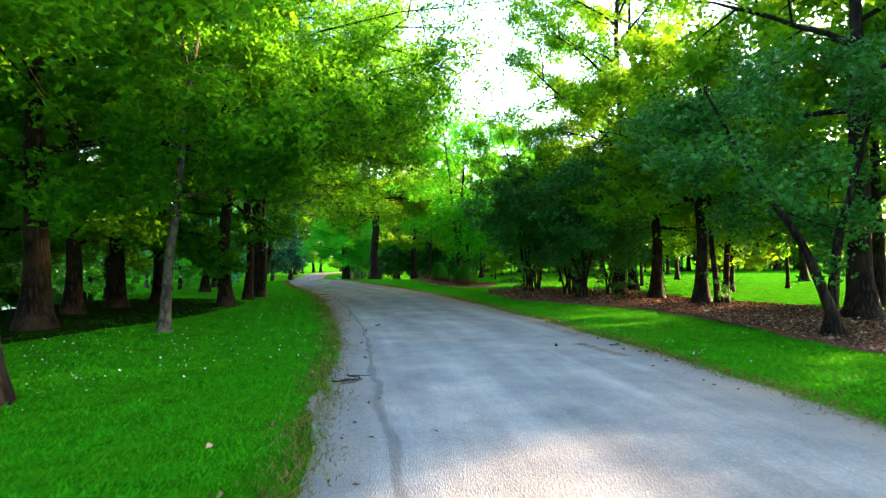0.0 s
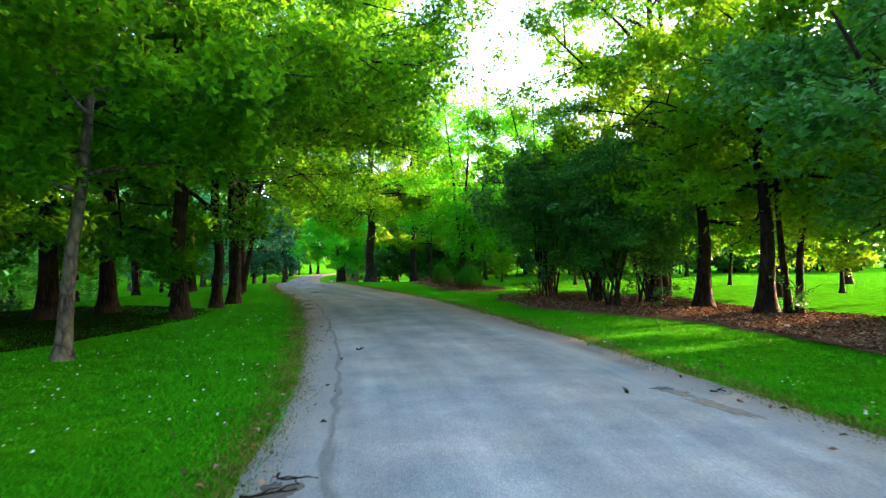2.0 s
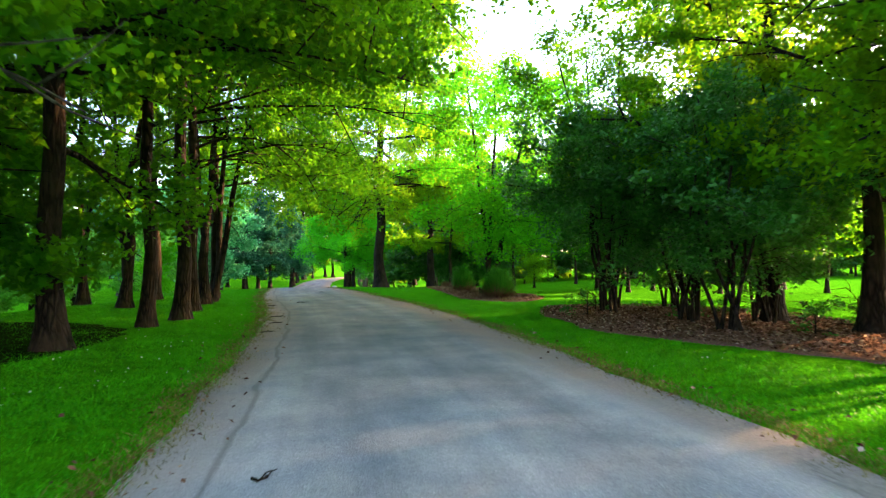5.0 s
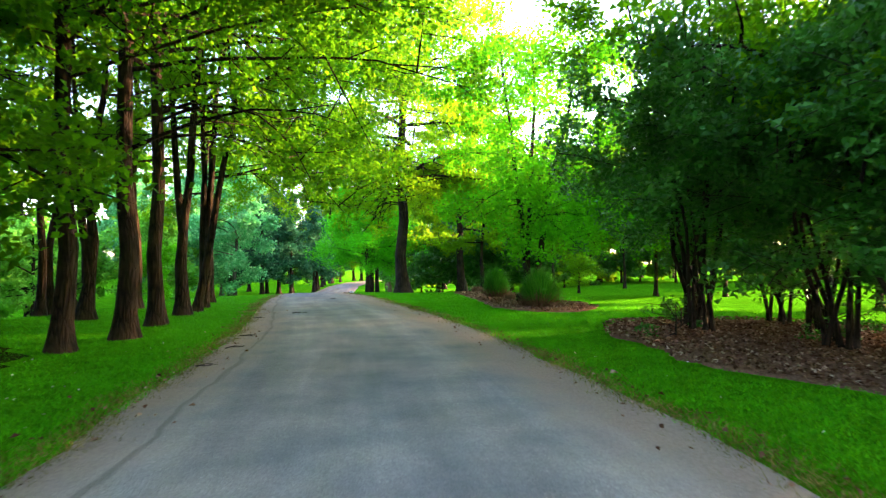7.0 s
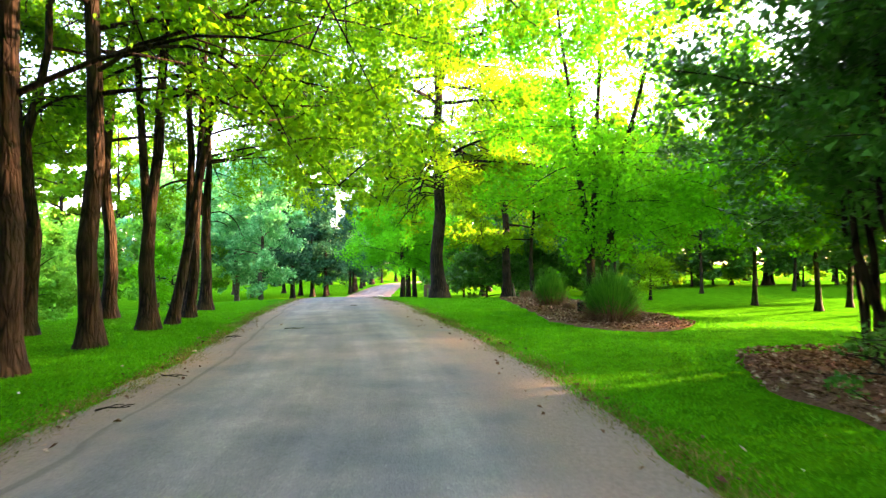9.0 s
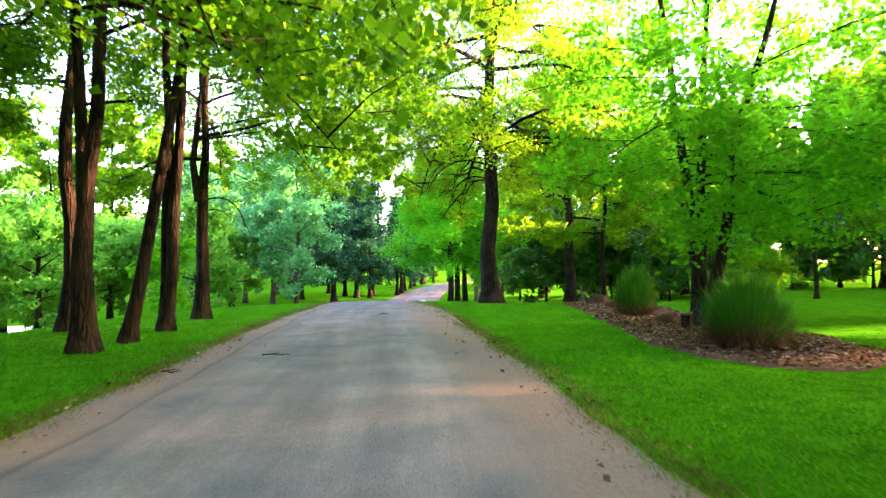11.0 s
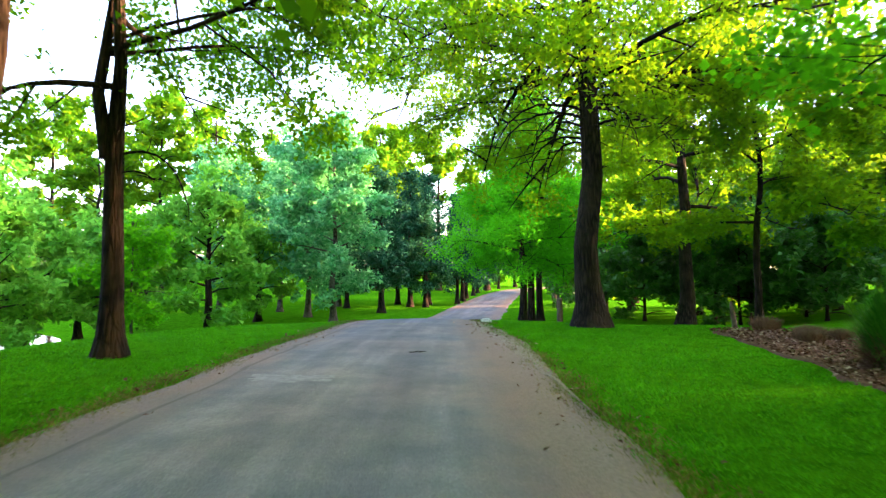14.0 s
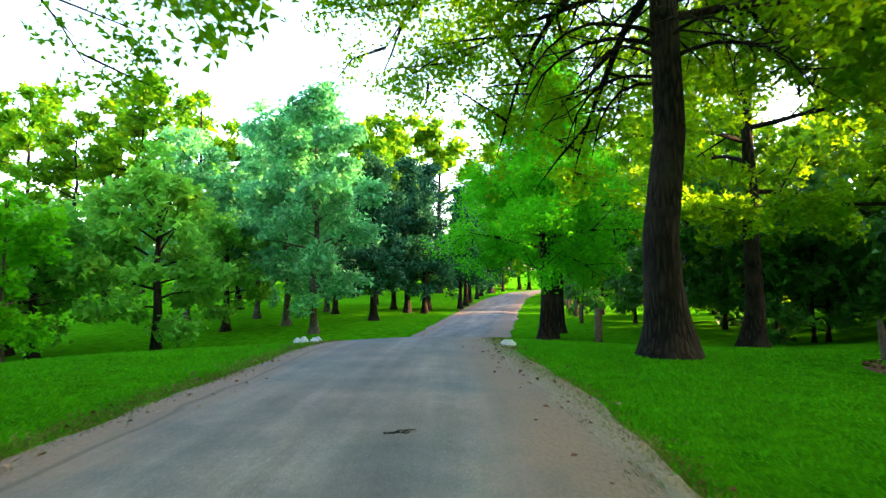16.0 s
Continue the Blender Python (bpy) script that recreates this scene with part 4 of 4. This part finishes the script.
for k in range(16):
    x = -62 + k * 6.0 + rw.uniform(-2, 2)
    y = 112 + rw.uniform(-8, 14) + (18 if -34 < x < -14 else 0)
    place(tall[k % 2], x, y, rw.uniform(0, 360), rw.uniform(0.75, 1.1))

for k in range(9):
    place(tall[k % 2], -76 + rw.uniform(-5, 5), -6 + k * 13.5 + rw.uniform(-2, 2), rw.uniform(0, 360), rw.uniform(1.0, 1.25))

for k, (x, y, s) in enumerate([(-67.5, 85, 1.1), (-61.0, 88, 1.2), (-54.5, 90, 1.1), (-31.5, 105, 1.1), (-27.0, 112, 1.1), (-35.5, 96, 1.0)]):
    place(tall[k % 2], x, y, rw.uniform(0, 360), s)

# sapling behind the forked tree
tree("sapling", "light green leafy sapling on the lawn slope", "tree", -17.2, 43.5, 3.4, 0.035, 0.5, 1.0, 2600, 0.16, LEAF_BIRCH, BARK_PALE, 170, "oval", limbs=12, subs=4)


# leafy saplings between the trunks of the grove
for k, (x, y, h) in enumerate([(3.4, 26.6, 0.5), (5.2, 24.6, 0.6), (6.9, 26.0, 0.9), (8.3, 18.2, 0.8), (7.7, 22.4, 0.7), (6.2, 21.2, 0.5), (2.9, 25.2, 0.45)]):
    tree("sapling", "low leafy sapling among the mulch", "sapling", x, y, h, 0.009, 0.1, 0.28, 200, 0.08, LEAF_DARK, BARK_DARK, 240 + k, "oval", limbs=6, subs=3, group="bed saplings", per=4, sigma=0.05)


# ---- fountain grasses, posts, stones ----
def fountain_grass(x, y, w, h, seed, dry=0):
    rng = np.random.default_rng(seed)
    root = new("fountain_grass")
    tagged(root, "dense round clump of green fountain grass in mulch", "ornamental grass", "fountain grasses")
    root.location = (x, y, float(land(x, y)) + 0.03)
    for nm, mat, n, hs, ws in (("blades", TUFT, 6500, 1.0, 1.0), ("dead_base", STRAW, 3000, 0.52, 1.12)):
        az = rng.uniform(0, 2 * np.pi, n)
        out = np.sqrt(rng.uniform(0, 1, n)) * w / 2 * ws
        L = h * hs * np.sqrt(np.clip(1.12 - (out / (w / 2)) ** 2 * 0.8, 0.1, 2)) * rng.uniform(0.5, 1.25, n)
        b0 = np.stack([np.cos(az) * out * 0.45, np.sin(az) * out * 0.45, np.zeros(n)], 1)
        tip = np.stack([np.cos(az) * out * 1.05, np.sin(az) * out * 1.05, L], 1) + rng.normal(0, 0.13, (n, 3))
        midp = b0 * 0.45 + tip * 0.55
        midp[:, 2] = L * 0.72
        side = np.stack([-np.sin(az), np.cos(az), np.zeros(n)], 1) * 0.006
        side2 = np.stack([-np.sin(az), np.cos(az), np.zeros(n)], 1) * 0.007
        v = np.stack([b0 - side, b0 + side, midp + side2, midp - side2, tip], 1).reshape(-1, 3)
        k = np.arange(n) * 5
        idx = np.concatenate([np.stack([k, k + 1, k + 2], 1), np.stack([k, k + 2, k + 3], 1), np.stack([k + 3, k + 2, k + 4], 1)], 1).ravel()
        obj(nm, buffer_mesh(nm, v, 3, idx), mat, root, "brown dead stalks" if nm == "dead_base" else "")
    return root


fountain_grass(1.2, 34.3, 1.45, 1.0, 1)
fountain_grass(-0.2, 40.9, 1.15, 1.05, 2)


def dead_clump(x, y, w, h, seed):
    """A cut-back clump of dead grass stalks."""
    rng = np.random.default_rng(seed)
    n = 1500
    az = rng.uniform(0, 2 * np.pi, n)
    out = np.sqrt(rng.uniform(0, 1, n)) * w / 2
    b0 = np.stack([np.cos(az) * out * 0.7, np.sin(az) * out * 0.7, np.zeros(n)], 1)
    tip = np.stack([np.cos(az) * out, np.sin(az) * out, h * rng.uniform(0.5, 1.1, n)], 1) + rng.normal(0, 0.03, (n, 3))
    side = np.stack([-np.sin(az), np.cos(az), np.zeros(n)], 1) * 0.006
    v = np.stack([b0 - side, b0 + side, tip], 1).reshape(-1, 3)
    ob = obj("dead_grass_clump", buffer_mesh("dead_grass_clump", v, 3, np.arange(3 * n)), STRAW, None, "cut-back clump of brown dead grass in mulch", "ornamental grass", "dead grass clumps")
    ob.location = (x, y, float(land(x, y)) + 0.03)


for k, (x, y, w, h) in enumerate([(-0.55, 45.3, 0.75, 0.24), (-0.05, 45.0, 0.6, 0.2), (0.33, 38.5, 0.5, 0.22), (-1.2, 46.5, 0.8, 0.32), (-0.7, 44.4, 0.7, 0.26), (1.6, 36.0, 0.5, 0.2)]):
    dead_clump(x, y, w, h, 50 + k)


def stump(x, y, rad, h, seed):
    root = new("tree_stump")
    tagged(root, "short dark sawn tree stump beside the birch", "stump", "stumps")
    root.location = (x, y, float(land(x, y)) - 0.02)
    b = Buf()
    zs = np.array([0, 0.05, 0.12, 0.5, 0.94, 1.0]) * h
    b.tube(np.stack([0.02 * np.sin(zs * 5 + seed), 0.02 * np.cos(zs * 4), zs], 1), rad * np.array([1.35, 1.2, 1.06, 1.0, 1.0, 0.96]), 14)
    obj("bark", b.mesh("bark"), BARK_DARK, root)
    b = Buf()
    b.tube(np.array([(0.02 * math.sin(h * 5 + seed), 0.02 * math.cos(h * 4), h - 0.01), (0.02 * math.sin(h * 5 + seed), 0.02 * math.cos(h * 4), h + 0.006), (0.0, 0.0, h + 0.010)]), [rad * 0.95, rad * 0.92, 0.004], 14)
    obj("cut_face", b.mesh("cut_face"), WOOD, root, "weathered sawn wood face")


stump(0.62, 37.06, 0.125, 0.36, 1)
stump(1.35, 36.75, 0.15, 0.34, 2)


def stake(x, y, h, lean):
    b = Buf()
    s = np.linspace(0, 1, 6)
    b.tube(np.stack([lean * s, 0.02 * np.sin(s * 5), s * h], 1), [0.075, 0.065, 0.06, 0.055, 0.05, 0.02], 9)
    ob = obj("wooden_stake", b.mesh("wooden_stake"), WOOD, None, "short broken weathered stake in the mulch", "stake")
    ob.location = (x, y, float(land(x, y)) - 0.04)


stake(-1.76, 47.3, 0.72, -0.10)


def lathe(name, rings, sides, mat, parent):
    """A turned solid from (radius, height) rings, closed at both ends."""
    v, idx = [], []
    for rad, h in rings:
        for k in range(sides):
            a = 2 * math.pi * k / sides
            v.append((rad * math.cos(a), rad * math.sin(a), h))
    for j in range(len(rings) - 1):
        for k in range(sides):
            idx += [j * sides + k, j * sides + (k + 1) % sides, (j + 1) * sides + (k + 1) % sides, (j + 1) * sides + k]
    return obj(name, buffer_mesh(name, np.array(v), 4, idx), mat, parent)


def post(x, y, h):
    root = new("wooden_bollard")
    tagged(root, "weathered round wooden post beside the road", "bollard", "roadside posts")
    root.location = (x, y, float(land(x, y)) - 0.05)
    lathe("post", [(0.01, 0), (0.105, 0.0), (0.105, h * 0.5), (0.10, h * 0.97), (0.085, h), (0.01, h + 0.01)], 12, WOOD, root)
    return root


first_post = post(-6.9, 52.2, 1.0)
for x, y in [(-9.3, 66.5), (-10.2, 71.0), (-11.2, 75.5), (-12.1, 80.0), (-13.0, 84.5), (-13.8, 89), (-14.6, 94), (-15.4, 99)]:
    copy_thing(first_post, pose(x, y, float(land(x, y)) - 0.05))


def stone_block(x, y, sx, sy, sz, label="low white stone in a ring below the crest"):
    bm = bmesh.new()
    bmesh.ops.create_cube(bm, size=1.0)
    for v in bm.verts:
        k = 0.72 if v.co.z > 0 else 1.0
        v.co = Vector((v.co.x * sx * k, v.co.y * sy * k, (v.co.z + 0.5) * sz))
    bmesh.ops.bevel(bm, geom=bm.edges[:], offset=0.22 * min(sx, sy, sz), segments=2, affect="EDGES")
    me = bpy.data.meshes.new("stone_block")
    bm.to_mesh(me)
    bm.free()
    ob = obj("stone_block", me, STONE, None, label, "stone", "stones")
    ob.location = (x, y, float(land(x, y)) - 0.05)


for k, (dx, dy, w, h) in enumerate([(-0.36, -0.10, 0.34, 0.40), (-0.02, -0.18, 0.36, 0.46), (0.34, -0.08, 0.32, 0.42), (0.30, 0.26, 0.34, 0.40), (-0.32, 0.26, 0.34, 0.38)]):
    stone_block(-17.9 + dx, 55.2 + dy, w, w * 0.95, h)
stone_block(-8.0, 46.8, 0.34, 0.26, 0.17, "pale rounded stone at the road's edge")
stone_block(7.07, 16.5, 0.20, 0.16, 0.14, "small pale stone on the mulch edge")


# ---- litter and grass ----
def scatter_quads(name, px, py, lift, size, mat, label, category, seed, long=1.5, tilt=0.5):
    rng = np.random.default_rng(seed)
    n = len(px)
    c = np.stack([px, py, land(px, py) + lift + rng.uniform(0, 0.02, n)], 1)
    nrm = rng.normal(0, tilt, (n, 3))
    nrm[:, 2] = 1
    nrm /= np.linalg.norm(nrm, axis=1)[:, None]
    ax = rng.normal(0, 1, (n, 3))
    ax -= nrm * (ax * nrm).sum(1)[:, None]
    ax /= np.linalg.norm(ax, axis=1)[:, None]
    sd_ = np.cross(nrm, ax)
    s = size * rng.uniform(0.5, 1.4, n)[:, None]
    curl = rng.uniform(0.0, 0.35, n)[:, None]
    v = np.stack([c - ax * s * 0.5, c + sd_ * s * 0.5 / long + nrm * s * curl, c + ax * s * 0.5, c - sd_ * s * 0.5 / long + nrm * s * curl], 1).reshape(-1, 3)
    return obj(name, buffer_mesh(name, v, 4, np.arange(4 * n)), mat, None, label, category, kind="stuff")


rl = np.random.default_rng(3)
for k, (ring, dens) in enumerate(((RING_A, 240), (RING_B, 240))):
    lo, hi = ring.min(0), ring.max(0)
    n = int((hi - lo).prod() * dens)
    px, py = rl.uniform(lo[0], hi[0], n), rl.uniform(lo[1], hi[1], n)
    ok = inside(px, py, ring.tolist())
    scatter_quads("leaf_litter", px[ok], py[ok], 0.055, 0.068, LITTER, "dry brown leaves and bark chips on the mulch", "leaf litter", 30 + k)


def edge_distance(px, py):
    """How far a spot lies beyond the road's edge."""
    dx = (smooth_curve(py + 0.5) - smooth_curve(py - 0.5))
    return np.abs(px - smooth_curve(py)) / np.hypot(1, dx) - half(py, px - smooth_curve(py))


def grass():
    rng = np.random.default_rng(8)
    n = 600000
    py = rng.uniform(0.5, 50, n)
    side = rng.choice([-1, 1], n)
    out = rng.exponential(2.6, n) - 0.06
    dx = (smooth_curve(py + 0.5) - smooth_curve(py - 0.5))
    px = smooth_curve(py) + side * (half(py, side) + out) * np.hypot(1, dx)
    ok = (out < 9) & ~inside(px, py, RING_A.tolist()) & ~inside(px, py, RING_B.tolist())
    patch = np.sin(px * 1.9 + 2 * np.sin(py * 0.8)) * np.cos(py * 1.7 + np.sin(px * 1.1))
    ok &= rng.uniform(0, 1, n) < np.where(out < 0.25, 0.45, 0.72) + 0.28 * patch
    ok &= ~(inside(px, py, RING_C.tolist()) & (rng.uniform(0, 1, n) < 0.3))
    px, py, out, patch = px[ok], py[ok], out[ok], patch[ok]
    n = len(px)
    h = rng.uniform(0.02, 0.052, n) * (1 + 0.25 * patch) * np.where(out < 0.3, 1.15, 1.0)
    az = rng.uniform(0, 2 * np.pi, n)
    w = rng.uniform(0.004, 0.009, n) * (1 + 0.12 * np.minimum(out, 6))
    z = land(px, py) - 0.004
    ln = rng.normal(0, 0.7, (n, 2)) * h[:, None]
    a = np.stack([px - np.cos(az) * w, py - np.sin(az) * w, z], 1)
    b = np.stack([px + np.cos(az) * w, py + np.sin(az) * w, z], 1)
    t = np.stack([px + ln[:, 0], py + ln[:, 1], z + h], 1)
    v = np.stack([a, b, t], 1).reshape(-1, 3)
    obj("grass", buffer_mesh("grass", v, 3, np.arange(3 * n)), GRASS, None, "short mown green grass along the road", "grass", kind="stuff")


grass()


def dry_fringe():
    rng = np.random.default_rng(18)
    n = 62000
    py = rng.uniform(0.5, 52, n)
    side = rng.choice([-1, 1], n)
    rag_ = 0.10 * np.sin(py * 2.3 + side) * np.sin(py * 0.71)
    out = rng.normal(0.06, 0.15, n) + rag_
    dx = (smooth_curve(py + 0.5) - smooth_curve(py - 0.5))
    px = smooth_curve(py) + side * (half(py, side) + out) * np.hypot(1, dx)
    h = rng.uniform(0.02, 0.06, n)
    az = rng.uniform(0, 2 * np.pi, n)
    w = rng.uniform(0.004, 0.008, n)
    z = land(px, py) + 0.004
    ln = rng.normal(0, 1.0, (n, 2)) * h[:, None]
    v = np.stack([np.stack([px - np.cos(az) * w, py - np.sin(az) * w, z], 1), np.stack([px + np.cos(az) * w, py + np.sin(az) * w, z], 1),
                  np.stack([px + ln[:, 0], py + ln[:, 1], z + h], 1)], 1).reshape(-1, 3)
    obj("dry_grass", buffer_mesh("dry_grass", v, 3, np.arange(3 * n)), FRINGE, None, "dry yellowed grass fringe along the asphalt", "grass", kind="stuff")


dry_fringe()


def clover():
    rng = np.random.default_rng(9)
    n = 900
    py = 1 + 24 * rng.beta(1, 2, n)
    side = rng.choice([-1, 1], n, p=[0.65, 0.35])
    out = rng.uniform(0.3, 5.5, n)
    px = smooth_curve(py) + side * (half(py, side) + out)
    ok = ~inside(px, py, RING_A.tolist()) & ~inside(px, py, RING_B.tolist()) & ~inside(px, py, RING_C.tolist()) & (np.sin(px * 0.9) + np.cos(py * 0.6) > -0.3)
    scatter_quads("clover_flowers", px[ok], py[ok], 0.05, 0.028, CLOVER, "small white clover flowers in the grass", "flowers", 10, 1.0, 0.8)
    n = 900
    py = rng.uniform(1, 48, n)
    side = rng.choice([-1, 1], n)
    out = rng.normal(0.05, 0.35, n)
    px = smooth_curve(py) + side * (half(py, side) + out)
    scatter_quads("fallen_leaves", px, py, 0.04, 0.06, LITTER, "dry fallen leaves along the road's edge", "fallen leaves", 11, 1.4, 0.4)


clover()


def twig(x, y, length, turn, seed):
    rng = np.random.default_rng(seed)
    b = Buf()
    m = 7
    s = np.linspace(0, 1, m)
    p = np.stack([(s - 0.5) * length, rng.normal(0, 0.02, m), 0.02 + rng.uniform(0, 0.015, m)], 1)
    b.tube(p, np.linspace(0.011, 0.004, m), 6)
    for k in (2, 4):
        q = np.stack([p[k], p[k] + np.array([0.06, 0.05 * (-1) ** k, 0.01]), p[k] + np.array([0.13, 0.09 * (-1) ** k, 0.0])])
        b.tube(q, [0.006, 0.005, 0.003], 5)
    ob = obj("twig", b.mesh("twig"), BARK_DARK, None, "dry brown twig lying on the asphalt", "twig", "fallen twigs")
    ob.matrix_basis = pose(x, y, float(land(x, y)) + 0.022, 0, 0, turn)


for k, (x, y, le, tu) in enumerate([(-1.2, 7.55, 0.35, 20), (-1.15, 7.8, 0.25, -35), (-1.47, 13.8, 0.12, 50), (-6.0, 31.9, 0.42, 12), (-6.6, 30.2, 0.2, 5), (-4.6, 24.2, 0.3, 30),
                                   (-5.1, 25.9, 0.35, -15), (-4.2, 22.3, 0.22, 10), (1.9, 10.4, 0.14, 60), (2.9, 10.4, 0.2, 15), (-3.0, 33.8, 0.12, 70), (-7.2, 40.0, 0.22, 25)]):
    twig(x, y, le, tu, 200 + k)


# ---- worn spots in the asphalt ----
PATCH_DARK = speckled("dark_asphalt", [(0.3, (0.08, 0.07, 0.062)), (0.7, (0.19, 0.17, 0.15))], 25, 0.9)
PATCH_PALE = speckled("scuffed_asphalt", [(0.3, (0.22, 0.21, 0.20)), (0.7, (0.36, 0.345, 0.325))], 14, 0.9)


def road_height(x, y):
    c = float(smooth_curve(y))
    return float(land(x, y)) + float(np.interp(abs(x - c) / float(half(y, x - c)), [0, 0.3, 0.6, 0.9, 1.0], [0.046, 0.043, 0.035, 0.022, 0.012]))


def worn_spot(name, x, y, sx, sy, turn, mat, label, seed):
    """A thin ragged skin on the asphalt."""
    bm = bmesh.new()
    ca, sa = math.cos(radians(turn)), math.sin(radians(turn))
    rows = []
    for rr_ in (1.0, 0.8, 0.5):
        ring = []
        for k in range(48):
            a = 2 * math.pi * k / 48
            w = rr_ * (1 + 0.6 * noise.noise((math.cos(a) * 1.6, math.sin(a) * 1.6, seed)) + 0.45 * noise.noise((math.cos(a) * 4, math.sin(a) * 4, seed)) + 0.25 * noise.noise((math.cos(a) * 9, math.sin(a) * 9, seed)))
            u, v = math.cos(a) * w * sx, math.sin(a) * w * sy
            px_, py_ = x + u * ca - v * sa, y + u * sa + v * ca
            ring.append(bm.verts.new((px_, py_, road_height(px_, py_) + (0.001 if rr_ == 1.0 else 0.005))))
        rows.append(ring)
    for a, b in zip(rows, rows[1:]):
        for k in range(48):
            bm.faces.new((a[k], a[(k + 1) % 48], b[(k + 1) % 48], b[k]))
    bm.faces.new(rows[-1])
    me = bpy.data.meshes.new(name)
    bm.to_mesh(me)
    bm.free()
    obj(name, me, mat, None, label, "road wear", kind="structure")


worn_spot("pothole", 2.36, 10.6, 0.13, 0.09, 20, PATCH_DARK, "shallow dark pothole near the road's edge", 3.0)
PATCH_BROWN = speckled("road_dirt", [(0.3, (0.19, 0.16, 0.135)), (0.7, (0.29, 0.255, 0.225))], 18, 0.95)
for k, (x, y, sx, sy, tu) in enumerate([(2.62, 9.75, 0.5, 0.13, 112), (2.45, 10.35, 0.22, 0.10, 118), (2.55, 12.1, 0.5, 0.10, 98), (2.3, 13.6, 0.6, 0.09, 97), (-1.35, 6.6, 0.45, 0.10, 98), (-5.35, 25.6, 0.7, 0.12, 104), (-2.6, 31.9, 0.35, 0.22, 20)]):
    worn_spot("dirt_patch", x, y, sx, sy, tu, PATCH_BROWN, "brown dirt washed onto the asphalt", 20.0 + k)
worn_spot("worn_patch", -7.75, 37.25, 0.55, 0.30, 10, PATCH_PALE, "pale scuffed patch of old asphalt", 7.0)
worn_spot("worn_patch", -1.18, 7.65, 0.13, 0.20, 0, PATCH_DARK, "dark broken spot in the asphalt edge", 11.0)
